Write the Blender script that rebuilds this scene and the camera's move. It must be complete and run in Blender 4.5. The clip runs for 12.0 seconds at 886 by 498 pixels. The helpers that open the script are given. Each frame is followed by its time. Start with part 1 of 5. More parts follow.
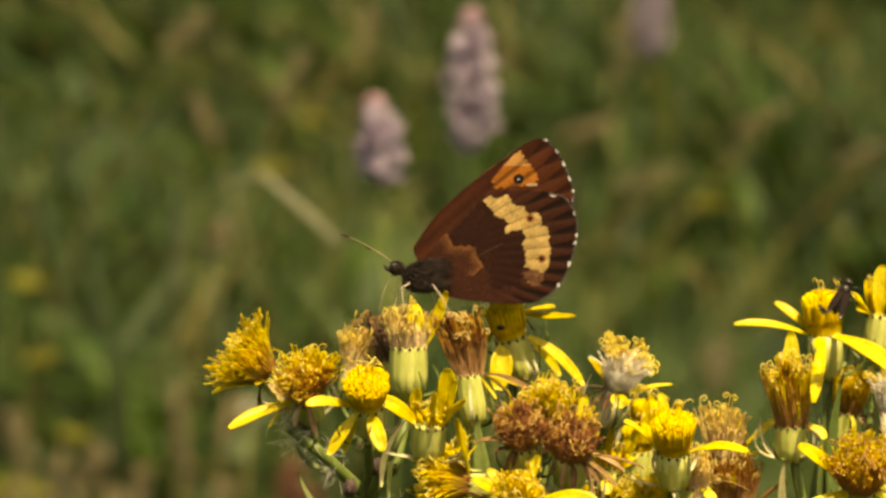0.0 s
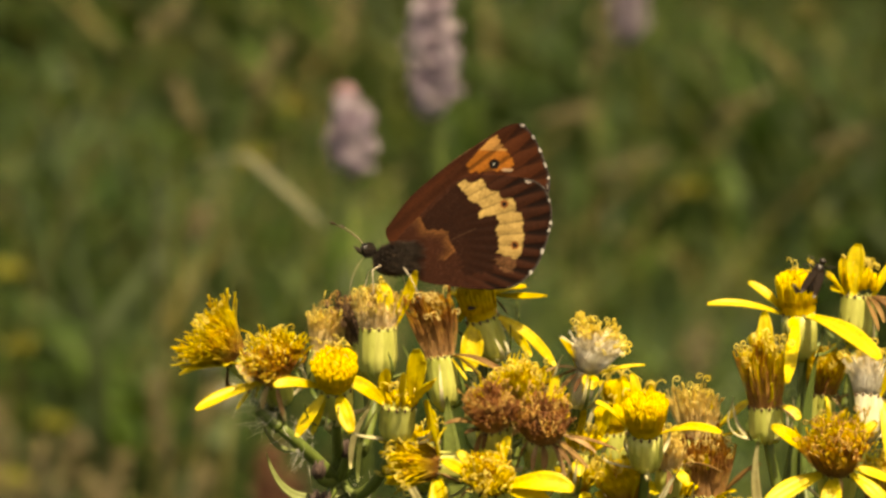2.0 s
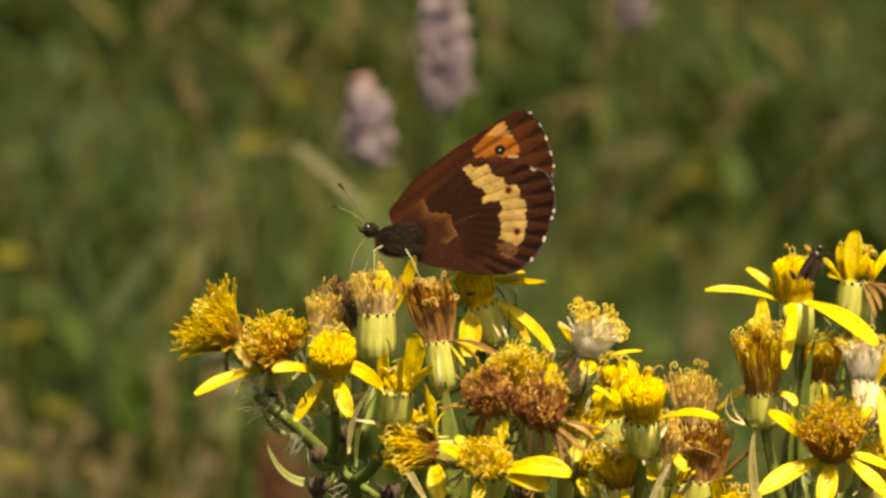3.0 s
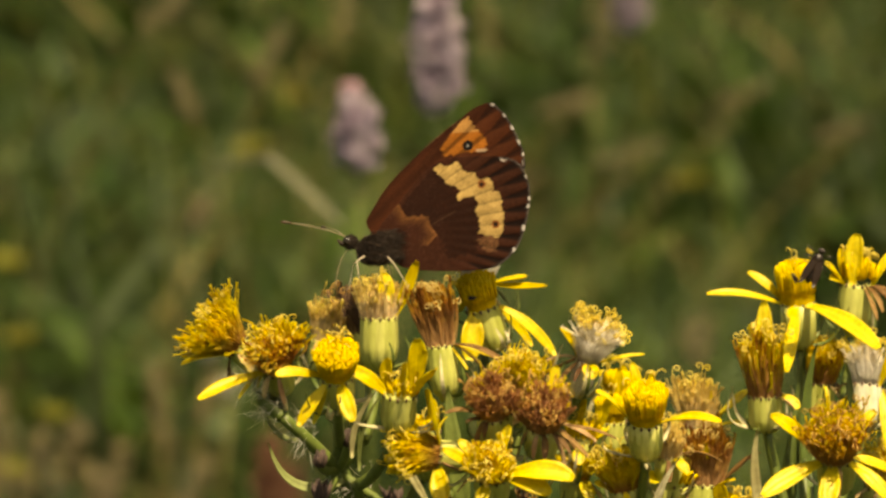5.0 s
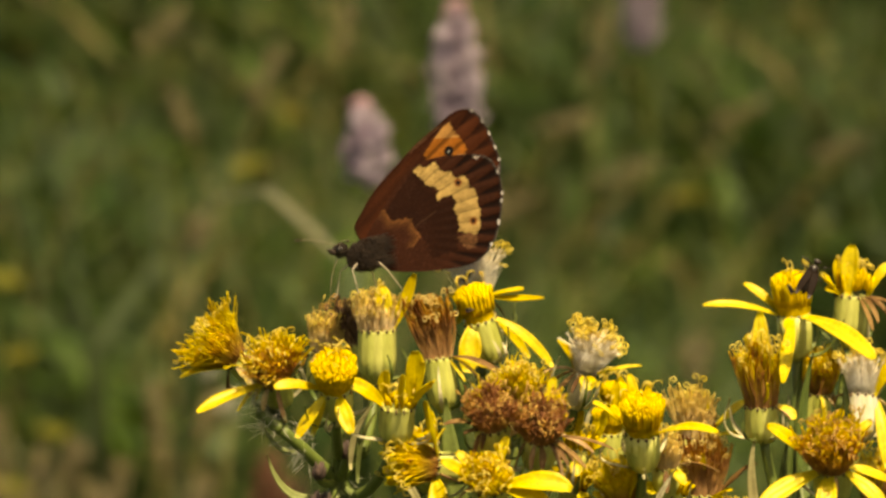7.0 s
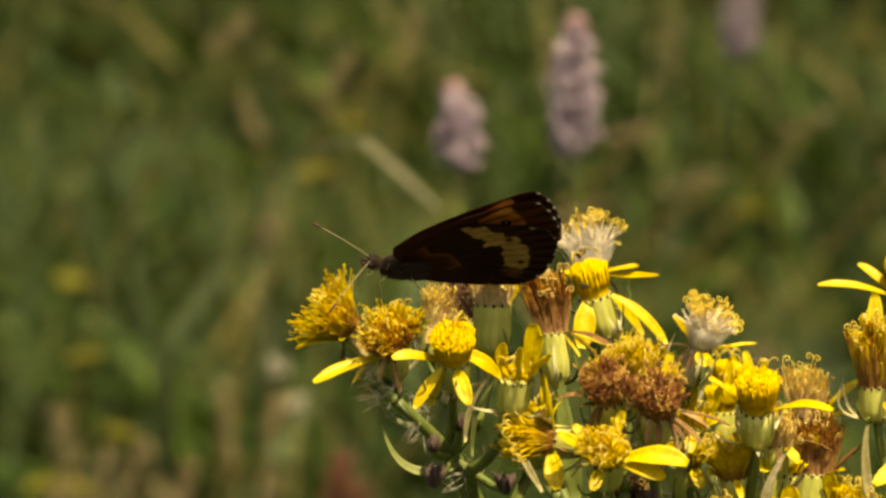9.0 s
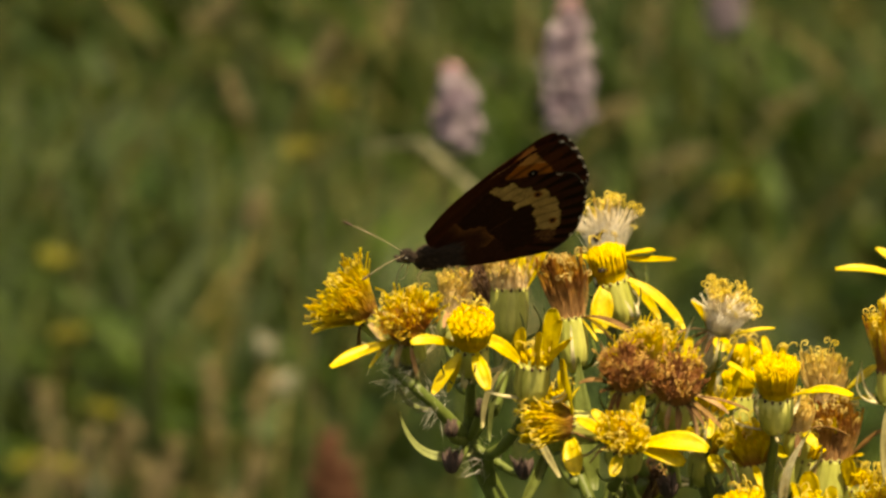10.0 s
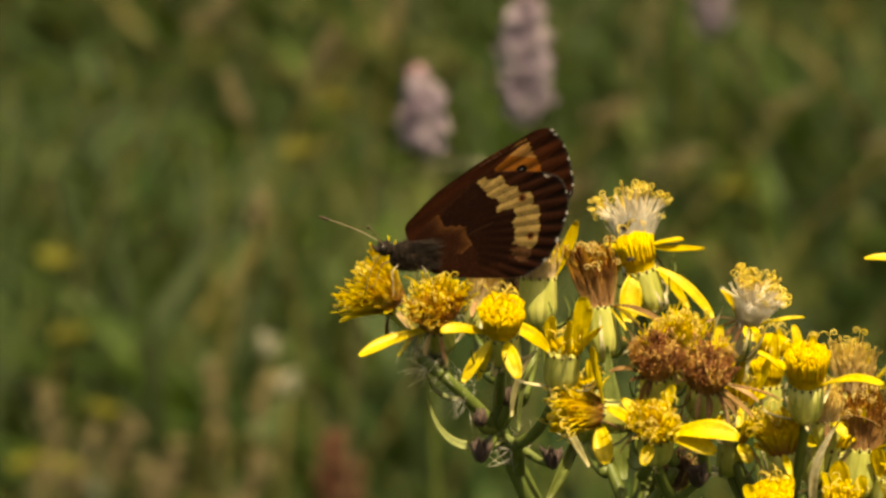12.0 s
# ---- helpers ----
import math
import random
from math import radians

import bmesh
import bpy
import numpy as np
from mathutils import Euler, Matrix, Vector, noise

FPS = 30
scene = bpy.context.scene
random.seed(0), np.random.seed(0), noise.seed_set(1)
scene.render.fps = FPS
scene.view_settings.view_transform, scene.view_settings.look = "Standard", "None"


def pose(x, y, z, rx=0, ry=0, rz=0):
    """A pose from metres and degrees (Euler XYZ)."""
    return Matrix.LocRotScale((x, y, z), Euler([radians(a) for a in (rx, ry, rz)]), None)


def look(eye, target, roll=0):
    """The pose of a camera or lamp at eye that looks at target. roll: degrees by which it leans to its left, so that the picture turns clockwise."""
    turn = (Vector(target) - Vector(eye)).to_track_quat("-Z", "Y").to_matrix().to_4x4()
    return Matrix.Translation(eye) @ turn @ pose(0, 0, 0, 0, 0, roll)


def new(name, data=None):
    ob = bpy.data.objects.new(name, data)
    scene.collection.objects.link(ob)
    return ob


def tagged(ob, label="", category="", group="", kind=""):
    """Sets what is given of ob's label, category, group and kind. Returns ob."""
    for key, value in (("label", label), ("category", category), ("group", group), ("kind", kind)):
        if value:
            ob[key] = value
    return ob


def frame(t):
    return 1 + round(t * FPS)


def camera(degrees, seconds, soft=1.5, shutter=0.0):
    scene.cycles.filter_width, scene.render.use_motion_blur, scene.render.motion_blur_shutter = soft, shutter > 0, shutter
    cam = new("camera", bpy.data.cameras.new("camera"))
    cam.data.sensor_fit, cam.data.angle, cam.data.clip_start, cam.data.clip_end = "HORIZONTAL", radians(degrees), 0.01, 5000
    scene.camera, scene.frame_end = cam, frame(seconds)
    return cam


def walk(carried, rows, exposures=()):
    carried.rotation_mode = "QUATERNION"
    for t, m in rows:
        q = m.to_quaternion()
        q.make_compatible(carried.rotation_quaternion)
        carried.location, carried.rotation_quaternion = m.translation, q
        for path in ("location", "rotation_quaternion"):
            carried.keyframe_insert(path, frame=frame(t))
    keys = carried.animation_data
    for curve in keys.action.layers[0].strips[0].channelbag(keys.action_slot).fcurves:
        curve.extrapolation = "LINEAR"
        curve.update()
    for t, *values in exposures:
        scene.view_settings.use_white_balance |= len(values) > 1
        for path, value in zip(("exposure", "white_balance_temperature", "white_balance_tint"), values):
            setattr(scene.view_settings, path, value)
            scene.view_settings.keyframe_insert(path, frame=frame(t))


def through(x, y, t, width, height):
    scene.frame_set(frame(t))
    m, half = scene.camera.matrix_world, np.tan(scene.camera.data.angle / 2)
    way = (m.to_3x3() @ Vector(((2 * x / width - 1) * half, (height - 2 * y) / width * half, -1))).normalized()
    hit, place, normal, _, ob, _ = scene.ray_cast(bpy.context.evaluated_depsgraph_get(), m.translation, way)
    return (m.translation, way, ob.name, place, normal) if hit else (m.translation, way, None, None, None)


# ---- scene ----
SECONDS = 12.0
LENS = 12.0          # degrees across: a long macro lens
REACH = 0.6          # metres from the lens to the flowers in focus
MM = 0.001
# The flower cluster's own space: x across, y away from the lens, z up, tipped 12 degrees with the lens.
BASE = Matrix.Translation((0, 0, 0.84)) @ Matrix.Rotation(radians(-12), 4, "X")


def spot(x, y, z):
    """World place of a point given in millimetres in the cluster's space."""
    return BASE @ Vector((x * MM, y * MM, z * MM))


# ---- camera ----
cam = camera(LENS, SECONDS, soft=2.8)
cam.data.dof.use_dof = True
cam.data.dof.focus_distance = REACH - 0.006
cam.data.dof.aperture_fstop = 35

# seconds, drift in millimetres (across, forward, up), turn in degrees (left, up, roll)
HELD = [
    (0.0, 0.45, -6.42, 0.54, 0.456, 0.401, -0.070),
    (0.5, -1.43, -3.73, -0.73, 0.432, 0.388, -0.208),
    (1.0, -0.75, -1.13, -0.76, 0.580, 0.278, -0.201),
    (1.5, 0.86, -0.08, -0.72, 0.360, 0.331, -0.237),
    (2.0, 2.52, 0.32, -0.62, 0.245, 0.237, 0.029),
    (2.5, 3.34, -0.82, -1.02, 0.318, 0.102, 0.023),
    (3.0, 3.40, -1.89, -1.13, 0.309, 0.092, -0.106),
    (3.2, 2.95, -2.27, -0.96, 0.258, 0.157, -0.101),
    (4.8, 1.58, -3.00, -0.58, 0.128, -0.014, 0.042),
    (5.0, 2.17, -2.46, -0.68, 0.222, 0.106, 0.052),
    (5.5, 2.21, -3.83, -0.47, 0.252, 0.257, 0.052),
    (6.0, -0.07, -4.63, -1.33, 0.292, 0.369, 0.120),
    (6.5, 1.81, -6.35, -1.17, 0.294, 0.396, 0.281),
    (7.0, 2.42, -5.38, -1.75, 0.207, 0.379, 0.308),
    (7.5, 1.19, -4.62, -1.64, 0.276, 0.486, 0.019),
    (7.7, 1.62, -4.10, -2.36, 0.863, 0.548, -0.182),
    (9.3, -9.75, -6.98, -7.97, 0.795, 0.589, -0.628),
    (9.5, -11.43, -6.48, -7.82, 0.493, 0.289, -0.639),
    (10.0, -12.89, -3.45, -6.47, 0.575, 0.253, -0.588),
    (10.5, -12.87, -4.85, -7.53, 0.751, 0.244, -0.319),
    (11.0, -15.58, -5.07, -7.96, 0.803, 0.307, -0.370),
    (11.5, -19.16, -4.02, -9.51, 0.614, 0.299, -0.594),
    (12.0, -18.10, -1.51, -8.68, 0.466, 0.307, -0.601),
]


def held(dx, dy, dz, yaw, pitch, roll):
    turn = Matrix.Rotation(radians(yaw), 4, "Z") @ Matrix.Rotation(radians(pitch), 4, "X") @ Matrix.Rotation(radians(roll), 4, "Y")
    return BASE @ Matrix.Translation((dx * MM, dy * MM - REACH, dz * MM)) @ turn @ Matrix.Rotation(radians(90), 4, "X")


walk(cam, [(row[0], held(*row[1:])) for row in HELD], [(0, 1.2, 10900, 8), (3.2, 1.18, 10900, 8), (4.8, 1.06, 10900, 8), (7.7, 1.06, 10900, 8), (9.3, 1.12, 10900, 8), (SECONDS, 1.11, 10900, 8)])

# ---- light ----
to_sun = (BASE.to_3x3() @ Vector((0.20, -0.50, 0.82))).normalized()
sun_data = bpy.data.lights.new("sun", "SUN")
sun_data.energy, sun_data.angle, sun_data.color = 4.6, radians(0.53), (1.0, 0.95, 0.86)
sun = new("sun", sun_data)
sun.matrix_world = look(to_sun * 30, (0, 0, 0))
world = bpy.data.worlds.new("world")
scene.world = world
world.use_nodes = True
sky = world.node_tree.nodes.new("ShaderNodeTexSky")
sky.sky_type, sky.sun_disc = "NISHITA", False
sky.sun_elevation = math.asin(to_sun.z)
sky.air_density, sky.dust_density, sky.ozone_density = 1.0, 4.0, 0.6
sky.sun_rotation = math.atan2(to_sun.x, to_sun.y)
world.node_tree.links.new(sky.outputs[0], world.node_tree.nodes["Background"].inputs[0])
world.node_tree.nodes["Background"].inputs[1].default_value = 0.085


# ---- materials ----
def material(name):
    m = bpy.data.materials.new(name)
    m.use_nodes = True
    tree = m.node_tree
    return m, tree, tree.nodes["Principled BSDF"]


def node(tree, kind, **values):
    n = tree.nodes.new(kind)
    for key, value in values.items():
        if key in n.inputs:
            n.inputs[key].default_value = value
    return n


def ramp(tree, source, stops):
    r = tree.nodes.new("ShaderNodeValToRGB")
    e = r.color_ramp.elements
    while len(e) < len(stops):
        e.new(0.5)
    for item, (at, col) in zip(e, stops):
        item.position, item.color = at, (*col, 1)
    tree.links.new(source, r.inputs[0])
    return r.outputs[0]


def mixed(tree, a, b, factor, blend="MULTIPLY"):
    m = tree.nodes.new("ShaderNodeMix")
    m.data_type, m.blend_type = "RGBA", blend
    for sock, val in ((m.inputs[0], factor), (m.inputs[6], a), (m.inputs[7], b)):
        if hasattr(val, "links"):
            tree.links.new(val, sock)
        else:
            sock.default_value = val if isinstance(val, float) else (*val, 1)
    return m.outputs[2]


def tissue(name, stops, rough=0.55, grain=900.0, through=0.3, bump=0.25, per="island", tint=None, wide=180.0, stretch=(1, 1, 1), foot=None, foot_at=(0.15, 0.6), clump=0.0):
    """Living tissue: hue that varies from piece to piece, grain and blotches at two scales, some light let through."""
    m, tree, bsdf = material(name)
    link = tree.links.new
    if per == "island":
        rnd = tree.nodes.new("ShaderNodeNewGeometry").outputs["Random Per Island"]
    else:
        rnd = tree.nodes.new("ShaderNodeObjectInfo").outputs["Random"]
    coord = tree.nodes.new("ShaderNodeTexCoord")
    if clump:
        patch = node(tree, "ShaderNodeTexNoise", Scale=330.0, Detail=2.0)
        link(coord.outputs["Object"], patch.inputs["Vector"])
        a = tree.nodes.new("ShaderNodeMath")
        a.operation = "MULTIPLY_ADD"
        a.inputs[1].default_value, a.inputs[2].default_value = 3.0 * clump, -1.5 * clump + 0.5 * clump
        link(patch.outputs[0], a.inputs[0])
        c = tree.nodes.new("ShaderNodeMath")
        c.operation = "MULTIPLY_ADD"
        c.inputs[1].default_value = 1 - clump
        link(rnd, c.inputs[0])
        link(a.outputs[0], c.inputs[2])
        rnd = c.outputs[0]
    base = ramp(tree, rnd, stops)
    mapping = tree.nodes.new("ShaderNodeMapping")
    mapping.inputs["Scale"].default_value = stretch
    link(coord.outputs["Object"], mapping.inputs[0])
    fine = node(tree, "ShaderNodeTexNoise", Scale=grain, Detail=4.0)
    broad = node(tree, "ShaderNodeTexNoise", Scale=wide, Detail=2.0)
    link(mapping.outputs[0], fine.inputs["Vector"])
    link(mapping.outputs[0], broad.inputs["Vector"])
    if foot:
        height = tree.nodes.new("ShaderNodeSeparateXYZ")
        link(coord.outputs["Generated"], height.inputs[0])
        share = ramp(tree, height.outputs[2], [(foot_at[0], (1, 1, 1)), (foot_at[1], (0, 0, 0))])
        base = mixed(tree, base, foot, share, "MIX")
    col = mixed(tree, base, ramp(tree, fine.outputs[0], [(0.3, (0.72, 0.7, 0.66)), (0.65, (1.1, 1.1, 1.1))]), 0.8)
    col = mixed(tree, col, ramp(tree, broad.outputs[0], [(0.35, tint or (0.8, 0.78, 0.7)), (0.6, (1.0, 1.0, 1.0))]), 0.8)
    link(col, bsdf.inputs["Base Color"])
    bsdf.inputs["Roughness"].default_value = rough
    bsdf.inputs["Specular IOR Level"].default_value = 0.3
    b = node(tree, "ShaderNodeBump", Strength=bump, Distance=0.0002)
    link(fine.outputs[0], b.inputs["Height"])
    link(b.outputs[0], bsdf.inputs["Normal"])
    if through:
        t = tree.nodes.new("ShaderNodeBsdfTranslucent")
        link(col, t.inputs[0])
        mix = tree.nodes.new("ShaderNodeMixShader")
        mix.inputs[0].default_value = through
        link(bsdf.outputs[0], mix.inputs[1])
        link(t.outputs[0], mix.inputs[2])
        link(mix.outputs[0], tree.nodes["Material Output"].inputs[0])
    return m


PETAL = tissue("ray_petal", [(0, (0.64, 0.515, 0.026)), (0.5, (0.68, 0.575, 0.042)), (1, (0.62, 0.49, 0.020))], 0.42, 1500, 0.42, 0.3, "object", (0.86, 0.78, 0.55), 250, (1, 1, 1))
WILTED = tissue("wilted_petal", [(0, (0.12, 0.055, 0.016)), (1, (0.26, 0.15, 0.045))], 0.7, 1200, 0.3, 0.7, "object", (0.5, 0.4, 0.3), 500, (1, 1, 0.3))
DRY_RAY = tissue("dry_ray", [(0, (0.36, 0.21, 0.10)), (0.6, (0.50, 0.34, 0.17)), (1, (0.62, 0.50, 0.24))], 0.65, 1200, 0.3, 0.6, "object", (0.65, 0.55, 0.45), 400)
FLORET = {
    "fresh": tissue("yellow_floret", [(0, (0.80, 0.55, 0.012)), (0.4, (0.84, 0.65, 0.018)), (1, (0.86, 0.71, 0.03))], 0.6, 1500, 0.5, foot=(0.80, 0.56, 0.02), clump=0.6),
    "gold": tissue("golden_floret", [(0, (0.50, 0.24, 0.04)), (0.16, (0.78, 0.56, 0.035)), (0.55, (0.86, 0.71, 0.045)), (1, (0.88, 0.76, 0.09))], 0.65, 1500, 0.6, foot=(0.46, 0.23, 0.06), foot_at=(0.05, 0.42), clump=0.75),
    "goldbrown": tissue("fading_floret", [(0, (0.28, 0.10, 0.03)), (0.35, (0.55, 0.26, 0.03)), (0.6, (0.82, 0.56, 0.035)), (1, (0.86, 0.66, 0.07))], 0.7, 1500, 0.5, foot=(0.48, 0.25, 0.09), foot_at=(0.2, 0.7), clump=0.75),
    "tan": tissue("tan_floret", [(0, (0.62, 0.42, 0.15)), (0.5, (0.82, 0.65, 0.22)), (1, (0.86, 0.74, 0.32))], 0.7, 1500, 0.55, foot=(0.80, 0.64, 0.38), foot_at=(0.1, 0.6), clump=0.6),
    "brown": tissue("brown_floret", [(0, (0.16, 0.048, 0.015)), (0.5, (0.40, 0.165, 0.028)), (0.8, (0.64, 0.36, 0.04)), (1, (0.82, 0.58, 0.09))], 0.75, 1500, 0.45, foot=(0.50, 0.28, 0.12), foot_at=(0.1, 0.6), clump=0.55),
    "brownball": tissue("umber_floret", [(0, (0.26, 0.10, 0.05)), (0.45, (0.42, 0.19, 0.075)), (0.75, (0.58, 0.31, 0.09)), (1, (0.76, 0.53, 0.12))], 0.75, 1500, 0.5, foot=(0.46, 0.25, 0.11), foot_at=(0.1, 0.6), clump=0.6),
    "cream": tissue("cream_floret", [(0, (0.70, 0.42, 0.05)), (0.5, (0.84, 0.63, 0.08)), (1, (0.87, 0.73, 0.16))], 0.7, 1500, 0.6, foot=(0.94, 0.90, 0.80), foot_at=(0.40, 0.78), clump=0.5),
    "dark": tissue("dark_floret", [(0, (0.06, 0.035, 0.025)), (0.6, (0.16, 0.09, 0.05)), (1, (0.4, 0.26, 0.12))], 0.75, 1500, 0.2, clump=0.4),
    "white": tissue("pappus", [(0, (0.90, 0.82, 0.66)), (0.5, (0.94, 0.90, 0.80)), (1, (0.95, 0.92, 0.86))], 0.7, 1500, 0.85, foot=(0.96, 0.95, 0.92), foot_at=(0.42, 0.70), clump=0.4),
}
STYLE = {
    "yellow": tissue("yellow_style", [(0, (0.74, 0.56, 0.06)), (1, (0.80, 0.66, 0.18))], 0.5, 1500, 0.3),
    "tan": tissue("tan_style", [(0, (0.66, 0.46, 0.12)), (1, (0.76, 0.60, 0.24))], 0.55, 1500, 0.3),
    "brown": tissue("brown_style", [(0, (0.34, 0.17, 0.05)), (1, (0.60, 0.38, 0.10))], 0.6, 1500, 0.2),
}
BRACT = tissue("bract", [(0, (0.40, 0.42, 0.10)), (0.5, (0.50, 0.50, 0.15)), (1, (0.35, 0.37, 0.08))], 0.45, 1400, 0.15, 0.3, "object", (0.8, 0.85, 0.7), 300, (1, 1, 0.25))
DRY_BRACT = tissue("dry_bract", [(0, (0.76, 0.73, 0.56)), (0.5, (0.84, 0.82, 0.70)), (1, (0.70, 0.67, 0.44))], 0.55, 1400, 0.6, 0.3, "object", (0.85, 0.85, 0.75), 300, (1, 1, 0.25))
BRACT_TIP = tissue("bract_tip", [(0, (0.05, 0.025, 0.015)), (1, (0.12, 0.06, 0.03))], 0.7, 1500, 0.0)
STEM = tissue("stem", [(0, (0.075, 0.105, 0.020)), (1, (0.10, 0.13, 0.028))], 0.5, 1200, 0.0, 0.5, "object", (0.8, 0.8, 0.7), 220, (1, 1, 0.2))
LEAF = tissue("bract_leaf", [(0, (0.07, 0.11, 0.022)), (1, (0.15, 0.18, 0.045))], 0.5, 1200, 0.2, 0.4, "object")
PALE_LEAF = tissue("pale_leaf", [(0, (0.12, 0.15, 0.04)), (1, (0.20, 0.23, 0.08))], 0.5, 1200, 0.2, 0.4, "object")
DRY_LEAF = tissue("dry_bractlet", [(0, (0.44, 0.40, 0.20)), (1, (0.62, 0.58, 0.38))], 0.6, 1200, 0.2, 0.4, "object")
BUD = tissue("dried_bud", [(0, (0.035, 0.022, 0.018)), (1, (0.08, 0.05, 0.04))], 0.75, 1500, 0.0, 0.6)
HAIR = tissue("fine_hair", [(0, (0.6, 0.58, 0.5)), (1, (0.7, 0.68, 0.6))], 0.6, 1500, 0.2)


# ---- mesh helpers ----
def mesh_of(name, verts, faces, mat, smooth=True):
    me = bpy.data.meshes.new(name)
    me.from_pydata([tuple(v) for v in verts], [], faces)
    me.materials.append(mat)
    if smooth:
        me.shade_smooth()
    return me


def child(name, me, parent, m=None, label="", kind=""):
    ob = new(name, me)
    ob.parent = parent
    if m is not None:
        ob.matrix_basis = m
    return tagged(ob, label=label, kind=kind)


def tube(verts, faces, points, radii, sides=5):
    """Adds a closed tube along points to the lists."""
    start = len(verts)
    n = len(points)
    side = None
    for i, p in enumerate(points):
        ahead = (points[min(i + 1, n - 1)] - points[max(i - 1, 0)]).normalized()
        if side is None:
            side = ahead.orthogonal().normalized()
        side = (side - ahead * side.dot(ahead)).normalized()
        other = ahead.cross(side)
        for k in range(sides):
            a = 2 * math.pi * k / sides
            verts.append(p + (side * math.cos(a) + other * math.sin(a)) * radii[i])
    for i in range(n - 1):
        for k in range(sides):
            a, b = start + i * sides + k, start + i * sides + (k + 1) % sides
            faces.append((a, b, b + sides, a + sides))
    faces.append(tuple(start + k for k in reversed(range(sides))))
    faces.append(tuple(start + (n - 1) * sides + k for k in range(sides)))


def bezier(a, b, c, n):
    return [a * (1 - t) ** 2 + b * 2 * t * (1 - t) + c * t * t for t in (i / (n - 1) for i in range(n))]


def sleeve(verts, faces, points, widths, hollow, thick, up):
    """A strap along points with a channelled section and real thickness."""
    start, n, across = len(verts), len(points), (-1, -0.5, 0, 0.5, 1)
    for i, p in enumerate(points):
        ahead = (points[min(i + 1, n - 1)] - points[max(i - 1, 0)]).normalized()
        side = ahead.cross(up)
        side = side.normalized() if side.length > 1e-6 else ahead.orthogonal().normalized()
        face = side.cross(ahead).normalized()
        for s in across:
            verts.append(p + side * s * widths[i] + face * (abs(s) ** 2 * hollow * widths[i]))
        for s in across:
            verts.append(p + side * s * widths[i] * 0.98 + face * (abs(s) ** 2 * hollow * widths[i] - thick))
    m = len(across)
    for i in range(n - 1):
        a, b = start + i * 2 * m, start + (i + 1) * 2 * m
        for k in range(m - 1):
            faces.append((a + k, a + k + 1, b + k + 1, b + k))
            faces.append((a + m + k + 1, a + m + k, b + m + k, b + m + k + 1))
        faces.append((a, b, b + m, a + m))
        faces.append((a + m - 1, a + 2 * m - 1, b + 2 * m - 1, b + m - 1))
    for i, flip in ((0, 1), (n - 1, 0)):
        a = start + i * 2 * m
        for k in range(m - 1):
            f = (a + k, a + k + 1, a + m + k + 1, a + m + k)
            faces.append(f if flip else f[::-1])


# ---- ground and meadow ----
def meadow_ground():
    m, tree, bsdf = material("meadow_soil")
    coord = tree.nodes.new("ShaderNodeTexCoord")
    fine = node(tree, "ShaderNodeTexNoise", Scale=60.0, Detail=6.0)
    broad = node(tree, "ShaderNodeTexNoise", Scale=1.7, Detail=4.0)
    for n in (fine, broad):
        tree.links.new(coord.outputs["Object"], n.inputs["Vector"])
    a = ramp(tree, fine.outputs[0], [(0.3, (0.012, 0.018, 0.004)), (0.55, (0.022, 0.036, 0.006)), (0.75, (0.05, 0.05, 0.016))])
    b = ramp(tree, broad.outputs[0], [(0.35, (0.7, 0.75, 0.6)), (0.65, (1.0, 1.0, 1.0))])
    tree.links.new(mixed(tree, a, b, 1.0), bsdf.inputs["Base Color"])
    bsdf.inputs["Roughness"].default_value = 0.9
    bump = node(tree, "ShaderNodeBump", Strength=0.6, Distance=0.02)
    tree.links.new(fine.outputs[0], bump.inputs["Height"])
    tree.links.new(bump.outputs[0], bsdf.inputs["Normal"])
    verts, faces, rings, seg = [Vector((0, 3, 0))], [], (1, 2, 4, 7, 12, 20, 40, 90, 200, 600, 1500), 48
    for r in rings:
        for k in range(seg):
            a = 2 * math.pi * k / seg
            x, y = r * math.cos(a), 3 + r * math.sin(a)
            verts.append(Vector((x, y, 0.02 * noise.noise(Vector((x * 0.7, y * 0.7, 0))) if r < 30 else 0)))
    for k in range(seg):
        faces.append((0, 1 + k, 1 + (k + 1) % seg))
    for i in range(len(rings) - 1):
        for k in range(seg):
            a, b = 1 + i * seg + k, 1 + i * seg + (k + 1) % seg
            faces.append((a, a + seg, b + seg, b))
    tagged(new("ground", mesh_of("ground", verts, faces, m)), "green grassy meadow ground with bare earth between the tufts", "ground", kind="structure")


